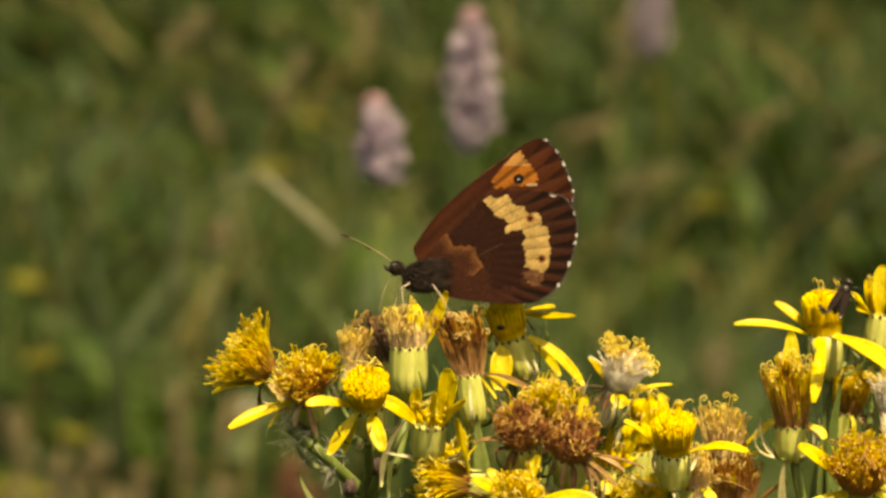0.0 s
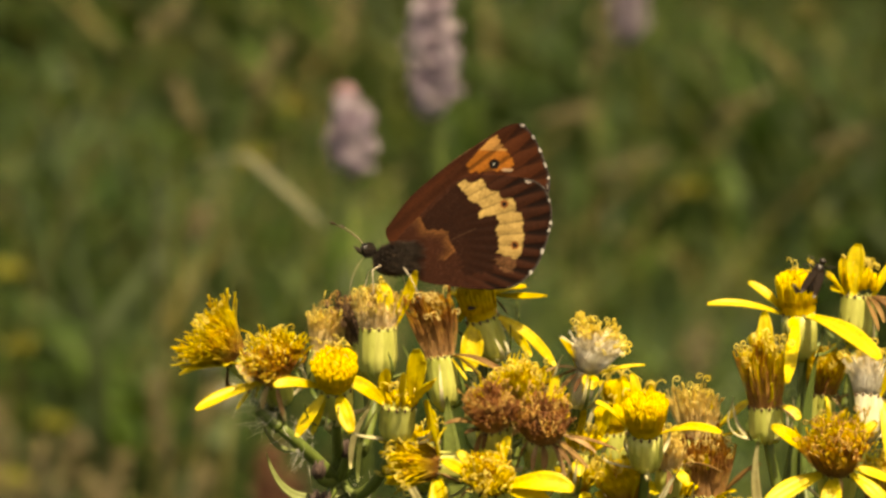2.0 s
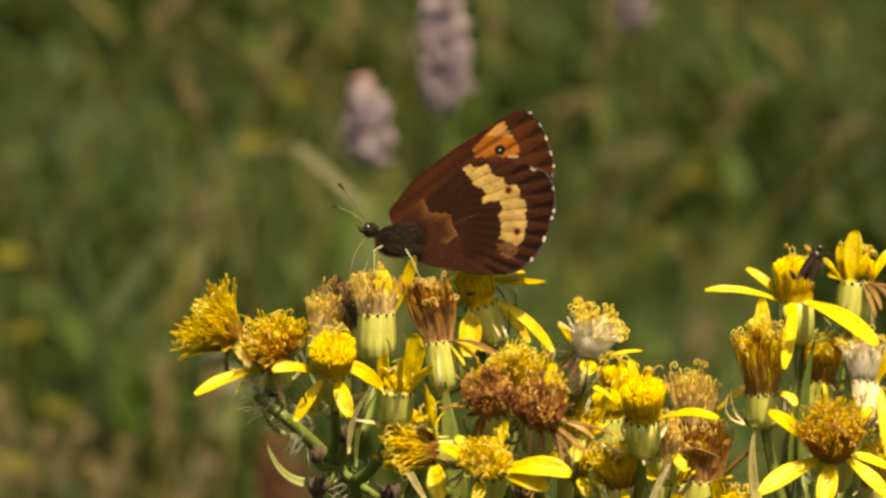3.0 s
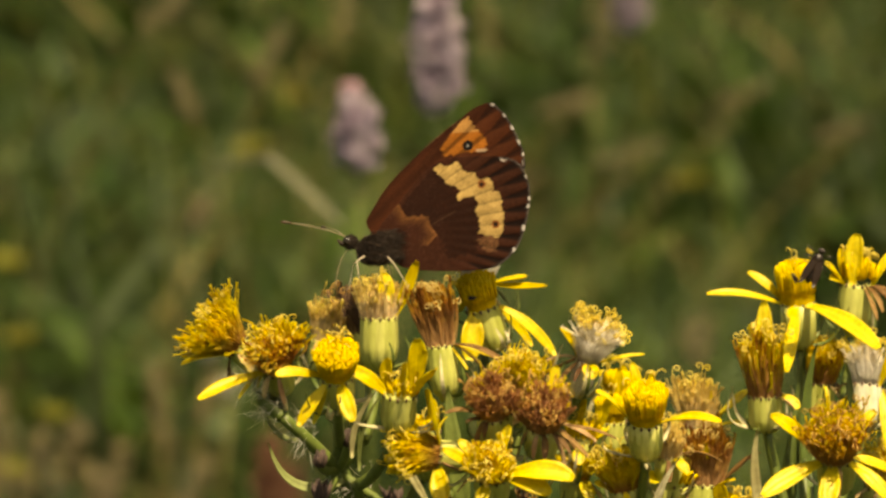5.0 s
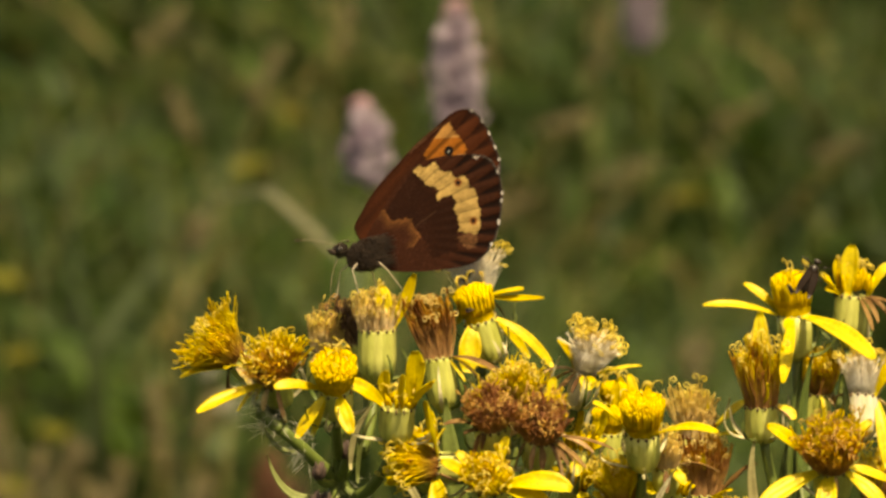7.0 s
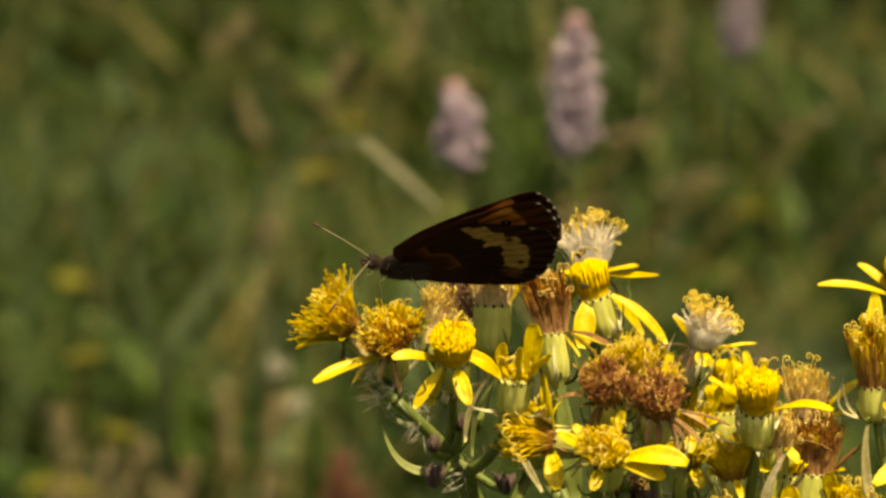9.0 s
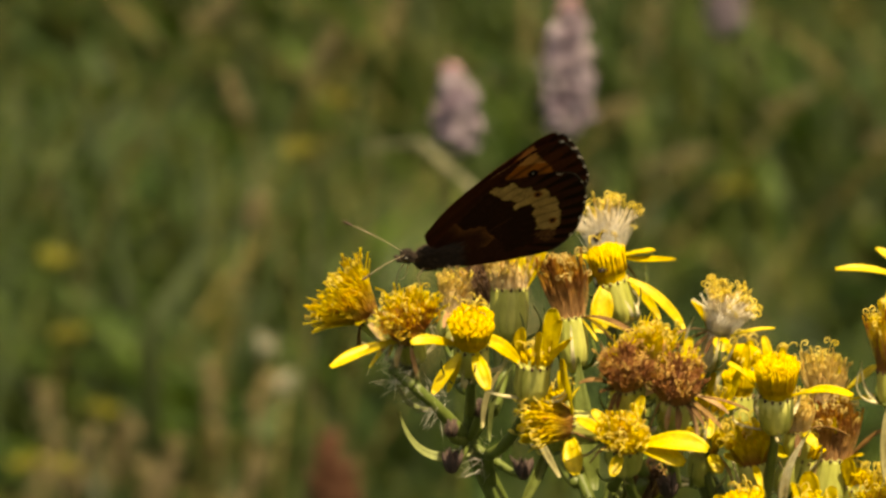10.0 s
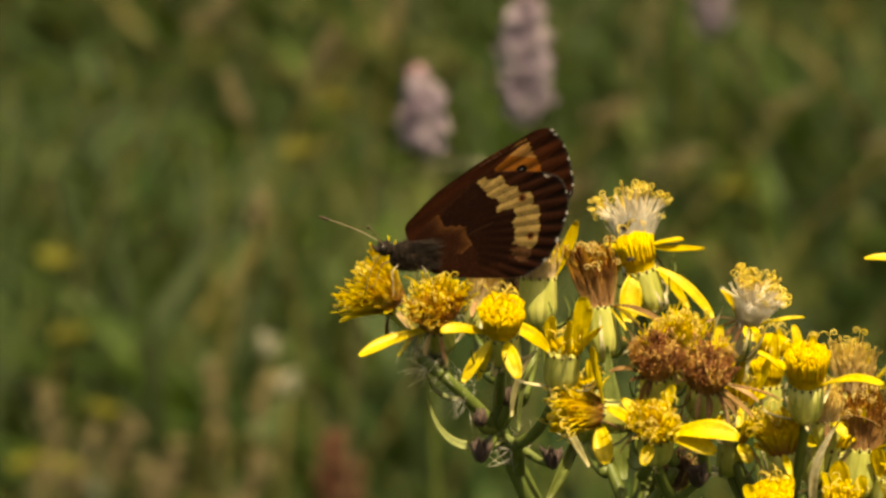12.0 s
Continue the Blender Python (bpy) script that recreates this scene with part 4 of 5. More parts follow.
for a, mid, c in (((-12.2, -8, -32.9), (-12.0, -5, -36), (-11.5, 0, -39)), ((-14.8, -5, -26.8), (-15, -4, -29), forks[0] / MM), ((-25.57, -9, -20.98), (-24.2, -9, -22.2), (-22.8, -9, -23.2)), ((-22.8, -9, -23.2), (-19, -7, -26.5), forks[0] / MM), ((-11.6, -4, -26.5), (-13, -4, -28), forks[0] / MM), ((0.5, -3, -35.3), (2, -4, -38), forks[1] / MM), ((5.3, -5, -36.9), (5, -6, -40), forks[1] / MM), ((9.8, -11, -36), (8, -8, -40), forks[1] / MM), ((18, 6, -33), (22, 5, -40), forks[2] / MM)):
    stalk("branchlet", local(*a), local(*mid), local(*c), 0.0008, 0.0010)
for i, (p, d) in enumerate(feet):
    fork = local(*JOIN[i]) if i in JOIN else min(forks, key=lambda f: (f - p).length + (0.05 if f.z > p.z - 0.006 else 0))
    gap = (fork - p).length
    stalk("pedicel", p - d * 0.0008, p + d * gap * 0.3 + (fork - p) * 0.3, fork, 0.00068, 0.0009)


def dried_bud(x, y, z, size, seed):
    """A small shrivelled bud: a knot of dark curled scales on a short stalk."""
    r = random.Random(seed)
    verts, faces = [], []
    c = local(x, y, z)
    for i in range(26):
        d = Vector((r.gauss(0, 1), r.gauss(0, 1), 0)).normalized()
        p = c + (d * r.uniform(0.35, 0.62) + Vector((0, 0, r.uniform(-0.5, 0.1)))) * size * MM
        e = c + (d * r.uniform(0.0, 0.75) + Vector((r.uniform(-0.4, 0.4), r.uniform(-0.4, 0.4), r.uniform(0.3, 1.1)))) * size * MM
        tube(verts, faces, bezier(c - Vector((0, 0, 0.6)) * size * MM, p, e, 5), [0.0002, 0.00038, 0.00042, 0.0003, 0.00007], 5)
    bud = child("dried_bud", mesh_of("dried_bud", verts, faces, BUD), ragwort, None, "shrivelled blackish bud", "stuff")
    near = min(forks, key=lambda f: (f - c).length)
    stalk("pedicel", c, c + local(0, 0, -2), near, 0.0005, 0.0007)


hair_r = random.Random(77)
for foot, count in (((-26.5, -9, -17.5), 60), ((-24.0, -9, -21.5), 60), ((-20.0, -7, -25.5), 40), ((-12.5, -5, -33.0), 40)):
    verts, faces = [], []
    for i in range(count):
        p = local(*foot) + Vector((hair_r.gauss(0, 1.2), hair_r.gauss(0, 0.5), hair_r.gauss(0, 1.2))) * MM
        e = p + Vector((hair_r.gauss(-1.2, 1.5), hair_r.gauss(-0.6, 0.8), hair_r.gauss(-0.4, 1.6))) * MM
        tube(verts, faces, bezier(p, p.lerp(e, 0.5) + Vector((0, 0, hair_r.uniform(-0.0006, 0.0006))), e, 5), [0.00003, 0.00003, 0.000025, 0.00002, 0.00001], 3)
    child("fine_hair", mesh_of("fine_hair", verts, faces, HAIR), ragwort, None, "fine whitish hair on the stalk", "stuff")
for i, (x, y, z, size) in enumerate(((-13.6, -8, -26.5, 1.7), (-17.6, -9, -29.4, 1.6), (-17.4, -10, -34, 2.2), (-7.2, -9, -35.0, 2.0), (13, -14, -37, 2.2))):
    dried_bud(x, y, z, size, 40 + i)


def stem_leaf(a, b, c, width, up, mat, label):
    verts, faces = [], []
    prof = (0.35, 0.7, 0.95, 1, 0.95, 0.85, 0.7, 0.5, 0.3, 0.08)
    sleeve(verts, faces, bezier(local(*a), local(*b), local(*c), 10), [p * width * MM / 2 for p in prof], 0.5, 0.0002, Vector(up))
    return child("leaf", mesh_of("leaf", verts, faces, mat), ragwort, None, label)


stem_leaf((-13.2, -5, -32), (-22.5, -7, -36.5), (-24.8, -8, -26.8), 1.5, (0.3, -1, 0.6), PALE_LEAF, "small pale-edged stem leaf")
stem_leaf((-20.4, -6, -26.6), (-24, -6, -27.2), (-25.6, -8, -22.0), 0.9, (0.3, -1, 0.6), PALE_LEAF, "narrow pale stem leaf")
stem_leaf((-12.0, -6, -31), (-12.6, -9, -24), (-8.4, -9, -19.8), 0.8, (0.5, -1, 0.3), PALE_LEAF, "narrow pale stem leaf")
stem_leaf((-13, -8, -29), (-13.5, -10, -24), (-9.5, -11, -19.5), 0.9, (0.6, -1, 0.2), DRY_LEAF, "narrow dry stem leaf")
stem_leaf((-8, 4, -42), (-3, 5, -33), (1, 6, -20), 1.7, (0.3, -1, 0.2), LEAF, "lance-shaped green stem leaf")
stem_leaf((8, 8, -50), (9, 10, -36), (6, 10, -14), 2.6, (0.1, -1, 0.1), LEAF, "lance-shaped green stem leaf")
stem_leaf((28, 10, -54), (24, 12, -42), (22, 12, -24), 2.6, (-0.2, -1, 0.1), LEAF, "lance-shaped green stem leaf")
stem_leaf((48, 12, -52), (50, 15, -36), (53, 16, -14), 2.8, (-0.2, -1, 0.1), LEAF, "lance-shaped green stem leaf")
stem_leaf((53, 8, -34), (51, 9, -24), (54, 8, -13), 1.8, (0.2, -1, 0.2), LEAF, "lance-shaped green stem leaf")
stem_leaf((57, 8, -36), (60, 6, -24), (58.0, 6, -16), 1.8, (-0.3, -1, 0.2), LEAF, "lance-shaped green stem leaf")
stem_leaf((46, 0, -40), (43, -3, -32), (44.5, -5, -25), 1.6, (0.3, -1, 0.3), DRY_LEAF, "narrow dry stem leaf")
stem_leaf((30, -4, -42), (28, -8, -36), (33, -10, -29), 1.5, (0.3, -1, 0.3), DRY_LEAF, "narrow dry stem leaf")
stem_leaf((-2, -6, -36), (-6, -10, -30), (-8.5, -12, -22.5), 1.2, (0.4, -1, 0.2), DRY_LEAF, "narrow dry stem leaf")
stem_leaf((3, -2, -38), (1, -4, -28), (0.5, -3, -19), 3.0, (0.2, -1, 0.1), LEAF, "lance-shaped green stem leaf")
stem_leaf((40, 10, -54), (36, 12, -40), (40, 12, -22), 3.4, (0.2, -1, 0.1), LEAF, "lance-shaped green stem leaf")


# ---- butterfly ----

def wing_material():
    m, tree, bsdf = material("wing_scales")
    link = tree.links.new
    att = tree.nodes.new("ShaderNodeVertexColor")
    att.layer_name = "scales"
    coord = tree.nodes.new("ShaderNodeTexCoord")
    fine = node(tree, "ShaderNodeTexNoise", Scale=3500.0, Detail=3.0)
    broad = node(tree, "ShaderNodeTexNoise", Scale=350.0, Detail=4.0)
    for n in (fine, broad):
        link(coord.outputs["Object"], n.inputs["Vector"])
    col = mixed(tree, att.outputs[0], ramp(tree, fine.outputs[0], [(0.3, (0.65, 0.65, 0.65)), (0.7, (1.2, 1.2, 1.2))]), 0.8)
    col = mixed(tree, col, ramp(tree, broad.outputs[0], [(0.3, (0.75, 0.75, 0.75)), (0.7, (1.1, 1.1, 1.1))]), 0.8)
    link(col, bsdf.inputs["Base Color"])
    bsdf.inputs["Roughness"].default_value = 0.7
    bsdf.inputs["Specular IOR Level"].default_value = 0.08
    bump = node(tree, "ShaderNodeBump", Strength=0.3, Distance=0.0001)
    link(fine.outputs[0], bump.inputs["Height"])
    link(bump.outputs[0], bsdf.inputs["Normal"])
    t = tree.nodes.new("ShaderNodeBsdfTranslucent")
    link(col, t.inputs[0])
    mix = tree.nodes.new("ShaderNodeMixShader")
    mix.inputs[0].default_value = 0.32
    link(bsdf.outputs[0], mix.inputs[1])
    link(t.outputs[0], mix.inputs[2])
    link(mix.outputs[0], tree.nodes["Material Output"].inputs[0])
    return m


def closed_curve(points, n=8):
    """A smooth closed line through the points (Catmull-Rom)."""
    p = np.array(points, float)
    out = []
    for i in range(len(p)):
        a, b, c, d = p[i - 1], p[i], p[(i + 1) % len(p)], p[(i + 2) % len(p)]
        for k in range(n):
            t = k / n
            out.append(0.5 * (2 * b + (c - a) * t + (2 * a - 5 * b + 4 * c - d) * t * t + (3 * b - a - 3 * c + d) * t ** 3))
    return np.array(out)


def inside(poly, x, z):
    hit = np.zeros(x.shape, bool)
    j = len(poly) - 1
    for i in range(len(poly)):
        (xi, zi), (xj, zj) = poly[i], poly[j]
        cross = ((zi > z) != (zj > z)) & (x < (xj - xi) * (z - zi) / (zj - zi + 1e-12) + xi)
        hit ^= cross
        j = i
    return hit


def edge_distance(poly, x, z):
    best = np.full(x.shape, 1e9)
    for i in range(len(poly)):
        a, b = poly[i - 1], poly[i]
        d = b - a
        t = np.clip(((x - a[0]) * d[0] + (z - a[1]) * d[1]) / (d @ d + 1e-12), 0, 1)
        best = np.minimum(best, np.hypot(x - a[0] - t * d[0], z - a[1] - t * d[1]))
    return best


# wings in millimetres from the wing root: x towards the tail, z up
FORE = [(-1.9, 2.7), (-0.8, 5.0), (1.5, 8.1), (4.8, 11.2), (8.4, 14.2), (12.1, 16.8), (14.5, 18.4), (16.6, 18.9), (17.6, 18.3), (18.8, 16.8), (19.7, 15.1), (20.5, 13.1), (21.0, 11.2), (20.4, 8.6), (14, 4.6), (6, 1.6), (0.4, 0.2)]
HIND = [(-0.4, 1.6), (3.0, 5.6), (5.5, 8.4), (8.1, 10.6), (11.2, 11.4), (14.4, 11.4), (17.6, 11.1), (20.0, 10.2), (21.3, 7.7), (21.5, 5.3), (21.1, 2.9), (20.4, 0.6), (19.4, -1.6), (17.5, -3.6), (15.6, -4.5), (12.4, -4.7), (9.2, -4.6), (6.0, -4.3), (3.7, -3.9), (2.0, -3.1), (0.2, -0.6)]
BAND = [(7.9, 10.0), (9.0, 10.6), (10.2, 10.2), (11.2, 10.8), (11.9, 10.3), (12.2, 9.4), (13.9, 9.1), (14.0, 8.2), (15.9, 8.2), (16.3, 7.8), (16.3, 6.3), (17.2, 6.1), (17.6, 2.9), (17.3, 0.3), (16.6, -0.4), (15.0, 0.1), (13.8, 0.5), (14.2, 1.0), (14.0, 2.6), (13.6, 3.7), (14.1, 4.7), (13.6, 5.7), (12.3, 5.7), (11.3, 5.3), (11.1, 5.8), (11.6, 6.6), (10.7, 7.5), (9.7, 7.8), (9.5, 8.5), (8.7, 9.0)]
PATCH = [(9.3, 13.0), (10.9, 14.9), (12.4, 16.6), (13.3, 17.0), (14.1, 15.5), (15.5, 14.0), (15.9, 12.2), (14.4, 12.1), (12.4, 12.1), (9.7, 11.6)]
ROOT_PATCH = [(0.8, -1.0), (1.2, 3.0), (2.0, 5.0), (2.4, 5.4), (3.0, 5.0), (3.6, 3.4), (4.6, 3.5), (5.4, 3.3), (6.0, 3.5), (7.0, 3.2), (7.1, 1.8), (8.0, 0.6), (6.7, -0.8)]
WHITE_SPOTS = [(17.1, 18.6), (18.6, 17.1), (19.5, 15.2), (20.3, 13.1), (20.9, 11.3), (20.4, 10.0), (21.2, 8.2), (21.4, 4.9), (21.1, 3.9), (20.3, 0.8), (18.9, -2.2)]


def wing(name, outline, pattern, side, offset, parent, mat):
    """One wing: a fine sheet with gentle folds between the veins, a fringe, and real thickness."""
    poly = closed_curve(outline, 10)
    lo, hi = poly.min(0) - 0.2, poly.max(0) + 0.2
    step = 0.125
    xs, zs = np.arange(lo[0], hi[0], step), np.arange(lo[1], hi[1], step)
    X, Z = np.meshgrid(xs, zs, indexing="ij")
    ins = inside(poly, X, Z)
    dist = edge_distance(poly, X, Z)
    # pull outer grid corners onto the outline so that the margin is smooth
    near = ~ins & (dist < step * 1.5)
    flat = poly
    idx = np.argwhere(near)
    for i, j in idx:
        d = flat - (X[i, j], Z[i, j])
        k = np.argmin((d ** 2).sum(1))
        X[i, j], Z[i, j] = flat[k]
    use = ins | near
    rows = outline[0]
    r = np.hypot(X - rows[0], Z - rows[1])
    ang = np.arctan2(Z - rows[1], X - rows[0])
    wave = 0.5 - 0.5 * np.cos(ang * 64.0)
    outward = np.clip((r - 9) / 8, 0, 1)
    Y = offset + side * (0.075 * wave * outward + 0.9 * (r / 20) ** 2 * 0.4)
    # distance from the outer margin, which runs from the apex to the hind corner
    first, last = (7, 13) if pattern == "fore" else (6, 14)
    margin = poly[first * 10:last * 10 + 1]
    dist = np.full(X.shape, 1e9)
    for a, c in zip(margin[:-1], margin[1:]):
        d = c - a
        t = np.clip(((X - a[0]) * d[0] + (Z - a[1]) * d[1]) / (d @ d + 1e-12), 0, 1)
        dist = np.minimum(dist, np.hypot(X - a[0] - t * d[0], Z - a[1] - t * d[1]))
    jag = 0.5 * np.sin(X * 5.1 + Z * 3.3) + 0.5 * np.sin(Z * 7.7 - X * 2.9)
    speck = np.random.default_rng(3).random(X.shape)
    ray = 0.5 + 0.5 * np.cos(ang * 64.0)            # 1 on a vein, 0 between two
    vein = np.clip((ray - 0.93) / 0.07, 0, 1)
    col = np.empty(X.shape + (3,))
    brown, red, cream, orange, black = (np.array(c) for c in ((0.034, 0.0098, 0.0045), (0.056, 0.0145, 0.005), (0.47, 0.32, 0.125), (0.29, 0.095, 0.016), (0.008, 0.006, 0.005)))
    if pattern == "fore":
        col[:] = red
        costa = np.clip(1 - edge_distance(poly[:70], X, Z) / 1.3, 0, 1)
        col *= (1 - 0.45 * costa)[..., None]
    else:
        col[:] = brown
        basal = inside(np.array(ROOT_PATCH), X + 0.15 * jag, Z + 0.12 * jag)
        step_edge = np.array(ROOT_PATCH[2:13])
        rim = np.full(X.shape, 1e9)
        for e, f in zip(step_edge[:-1], step_edge[1:]):
            d = f - e
            t = np.clip(((X - e[0]) * d[0] + (Z - e[1]) * d[1]) / (d @ d), 0, 1)
            rim = np.minimum(rim, np.hypot(X - e[0] - t * d[0], Z - e[1] - t * d[1]))
        rim = np.clip(1 - rim / 1.7, 0, 1) * np.clip(Z + 1.6, 0, 1)
        col[basal] = brown + (rim[basal] ** 2)[:, None] * np.array((0.13, 0.055, 0.017)) * (0.4 + 0.9 * speck[basal])[:, None]
        dark = inside(np.array([(3.2, 4.9), (5.5, 7.6), (8.0, 9.9), (9.5, 8.3), (10.9, 7.2), (11.3, 5.0), (13.8, 5.6), (14.0, 2.6), (13.8, 0.4), (13.4, -2.2), (9.5, -2.8), (8.0, 0.6), (7.1, 2.0), (6.0, 3.5), (3.8, 3.5)]), X + 0.3 * jag, Z + 0.3 * jag)
        col[dark] *= 0.58
        vein_line = np.abs((X - 7.2) * 0.5 - (Z - 2.0)) < 0.09
        col[vein_line & (X > 7.2) & (X < 10.8)] = (0.05, 0.022, 0.012)
    col *= (1 - (0.12 + 0.33 * outward) * vein)[..., None]
    # dark wedges that widen towards the margin
    near_rim = np.clip(1 - dist / (3.4 if pattern == "fore" else 4.2), 0, 1)
    wedge = np.clip((ray - (0.92 - 0.75 * near_rim)) / 0.2, 0, 1) * np.clip(near_rim * 3, 0, 1)
    col *= (1 - (0.55 if pattern == "fore" else 0.72) * wedge)[..., None]
    if pattern == "fore":
        p = inside(np.array(PATCH), X + 0.2 * jag, Z + 0.2 * jag)
        streak = np.clip((ray - 0.55) / 0.4, 0, 1)
        col[p] = orange * (1 - 0.6 * streak[p])[:, None]
        top = p & (Z > 14.9)
        col[top] = np.array((0.38, 0.19, 0.06)) * (1 - 0.5 * streak[top])[:, None]
        d = np.hypot(X - 13.1, Z - 13.0)
        col[d < 0.74] = black
        col[d < 0.14] = (0.6, 0.6, 0.6)
        flecks = (np.hypot((X - 6.5) * 0.7 - (Z - 13.2), 0) < 0.5) & (speck > 0.7)
        col[flecks & (X > 4) & (X < 12) & (Z > 11.5)] = (0.20, 0.11, 0.06)
        pale = np.hypot((X - 15.0) * 0.25, Z - 12.25) < 0.2
        col[pale] = (0.42, 0.3, 0.2)
    else:
        p = inside(np.array(BAND), X + 0.16 * jag, Z + 0.16 * jag)
        mott = 0.5 + 0.5 * np.sin(X * 2.1 + 1.3 * np.sin(Z * 1.7)) * np.sin(Z * 2.6 + X)
        col[p] = (cream * (1 - 0.45 * vein[p] - 0.14 * speck[p] - 0.20 * mott[p])[:, None]) * np.array((1, 0.97, 0.9))
        low = inside(np.array([(13.4, -0.4), (15.2, 0.0), (16.8, -0.6), (16.2, -2.4), (14.6, -2.2)]), X + 0.3 * jag, Z + 0.2 * jag) & (speck > 0.25)
        col[low] = np.array((0.11, 0.05, 0.022)) * (0.5 + 0.8 * speck[low])[:, None]
        for cx, cz in ((14.7, 7.4), (16.4, 1.6)):
            d = np.hypot(X - cx, Z - cz)
            col[d < 0.58] = (0.20, 0.065, 0.018)
            col[d < 0.32] = black
        white = np.hypot((X - 18.0) * 0.6 + (Z - 10.7) * 0.3, Z - 10.7) < 0.24
        col[white] = (0.42, 0.36, 0.32)
    fringe = dist < 0.30 + 0.1 * jag
    col[fringe] = np.array((0.020, 0.012, 0.009))
    spot_dist = np.min([np.hypot(X - cx, Z - cz) for cx, cz in WHITE_SPOTS], axis=0)
    uneven = 0.5 + 0.5 * np.sin(X * 3.7 + Z * 1.9)
    tone = np.clip((0.30 + 0.16 * uneven + 0.12 * jag - spot_dist) * 6, 0, 1) * (dist < 0.26 + 0.22 * uneven)
    tone = np.maximum(tone, 0.10 * (dist < 0.22) * (speck > 0.35))
    col += tone[..., None] * np.array((0.50, 0.48, 0.46))
    if pattern == "hind":
        hair = (np.random.default_rng(4).random(X.shape) > 0.93) & (X < 9)
        col[hair] = col[hair] * 1.6 + 0.006
    number = -np.ones(X.shape, int)
    number[use] = np.arange(use.sum())
    n = use.sum()
    thick = 0.06
    front = np.stack([X[use], Y[use], Z[use]], 1)
    back = front + (0, -side * thick, 0)
    verts = np.concatenate([front, back]) * MM * 1.012
    faces = []
    a, b, c, d = number[:-1, :-1], number[1:, :-1], number[1:, 1:], number[:-1, 1:]
    ok = (a >= 0) & (b >= 0) & (c >= 0) & (d >= 0)
    quads = np.stack([a[ok], b[ok], c[ok], d[ok]], 1)
    faces = np.concatenate([quads, quads[:, ::-1] + n]).tolist()
    me = bpy.data.meshes.new(name)
    me.from_pydata(verts.tolist(), [], faces)
    layer = me.color_attributes.new("scales", "FLOAT_COLOR", "POINT")
    flat_col = np.concatenate([col[use], col[use]])
    layer.data.foreach_set("color", np.concatenate([flat_col, np.ones((2 * n, 1))], 1).astype(np.float32).ravel())
    me.materials.append(mat)
    me.shade_smooth()
    return child(name, me, parent, None, "brown underside with an orange patch and eyespot" if pattern == "fore" else "dark brown underside with a jagged cream band")


def furry(verts, faces, centre, size, count, length, r):
    for i in range(count):
        d = Vector((r.gauss(0, 1), r.gauss(0, 1), r.gauss(0, 1))).normalized()
        p = Vector((centre[0] + d.x * size[0], centre[1] + d.y * size[1], centre[2] + d.z * size[2])) * MM
        e = p + (d * r.uniform(0.4, 1.0) + Vector((1.0, 0, -0.3))).normalized() * length * MM * r.uniform(0.5, 1.1)
        tube(verts, faces, [p, p.lerp(e, 0.6), e], [0.00006, 0.00005, 0.00001], 3)


def ball(verts, faces, centre, size, seg=14, rings=9):
    start = len(verts)
    for i in range(rings + 1):
        t = math.pi * i / rings
        for k in range(seg):
            a = 2 * math.pi * k / seg
            verts.append(Vector((centre[0] + size[0] * math.cos(t), centre[1] + size[1] * math.sin(t) * math.cos(a), centre[2] + size[2] * math.sin(t) * math.sin(a))) * MM)
    for i in range(rings):
        for k in range(seg):
            a, b = start + i * seg + k, start + i * seg + (k + 1) % seg
            faces.append((a, b, b + seg, a + seg))


FUR = tissue("body_fur", [(0, (0.010, 0.006, 0.0035)), (0.6, (0.022, 0.013, 0.008)), (1, (0.065, 0.040, 0.025))], 0.85, 3000, 0.0, 0.6)
EYE = tissue("eye", [(0, (0.012, 0.01, 0.008)), (1, (0.02, 0.016, 0.012))], 0.2, 6000, 0.0, 0.4)
LIMB = tissue("pale_limb", [(0, (0.32, 0.27, 0.20)), (1, (0.42, 0.36, 0.27))], 0.5, 3000, 0.0)
FEELER = tissue("antenna", [(0, (0.20, 0.16, 0.10)), (1, (0.25, 0.20, 0.13))], 0.5, 3000, 0.0)
CLUB = tissue("antenna_club", [(0, (0.03, 0.018, 0.01)), (1, (0.06, 0.03, 0.015))], 0.5, 3000, 0.0)


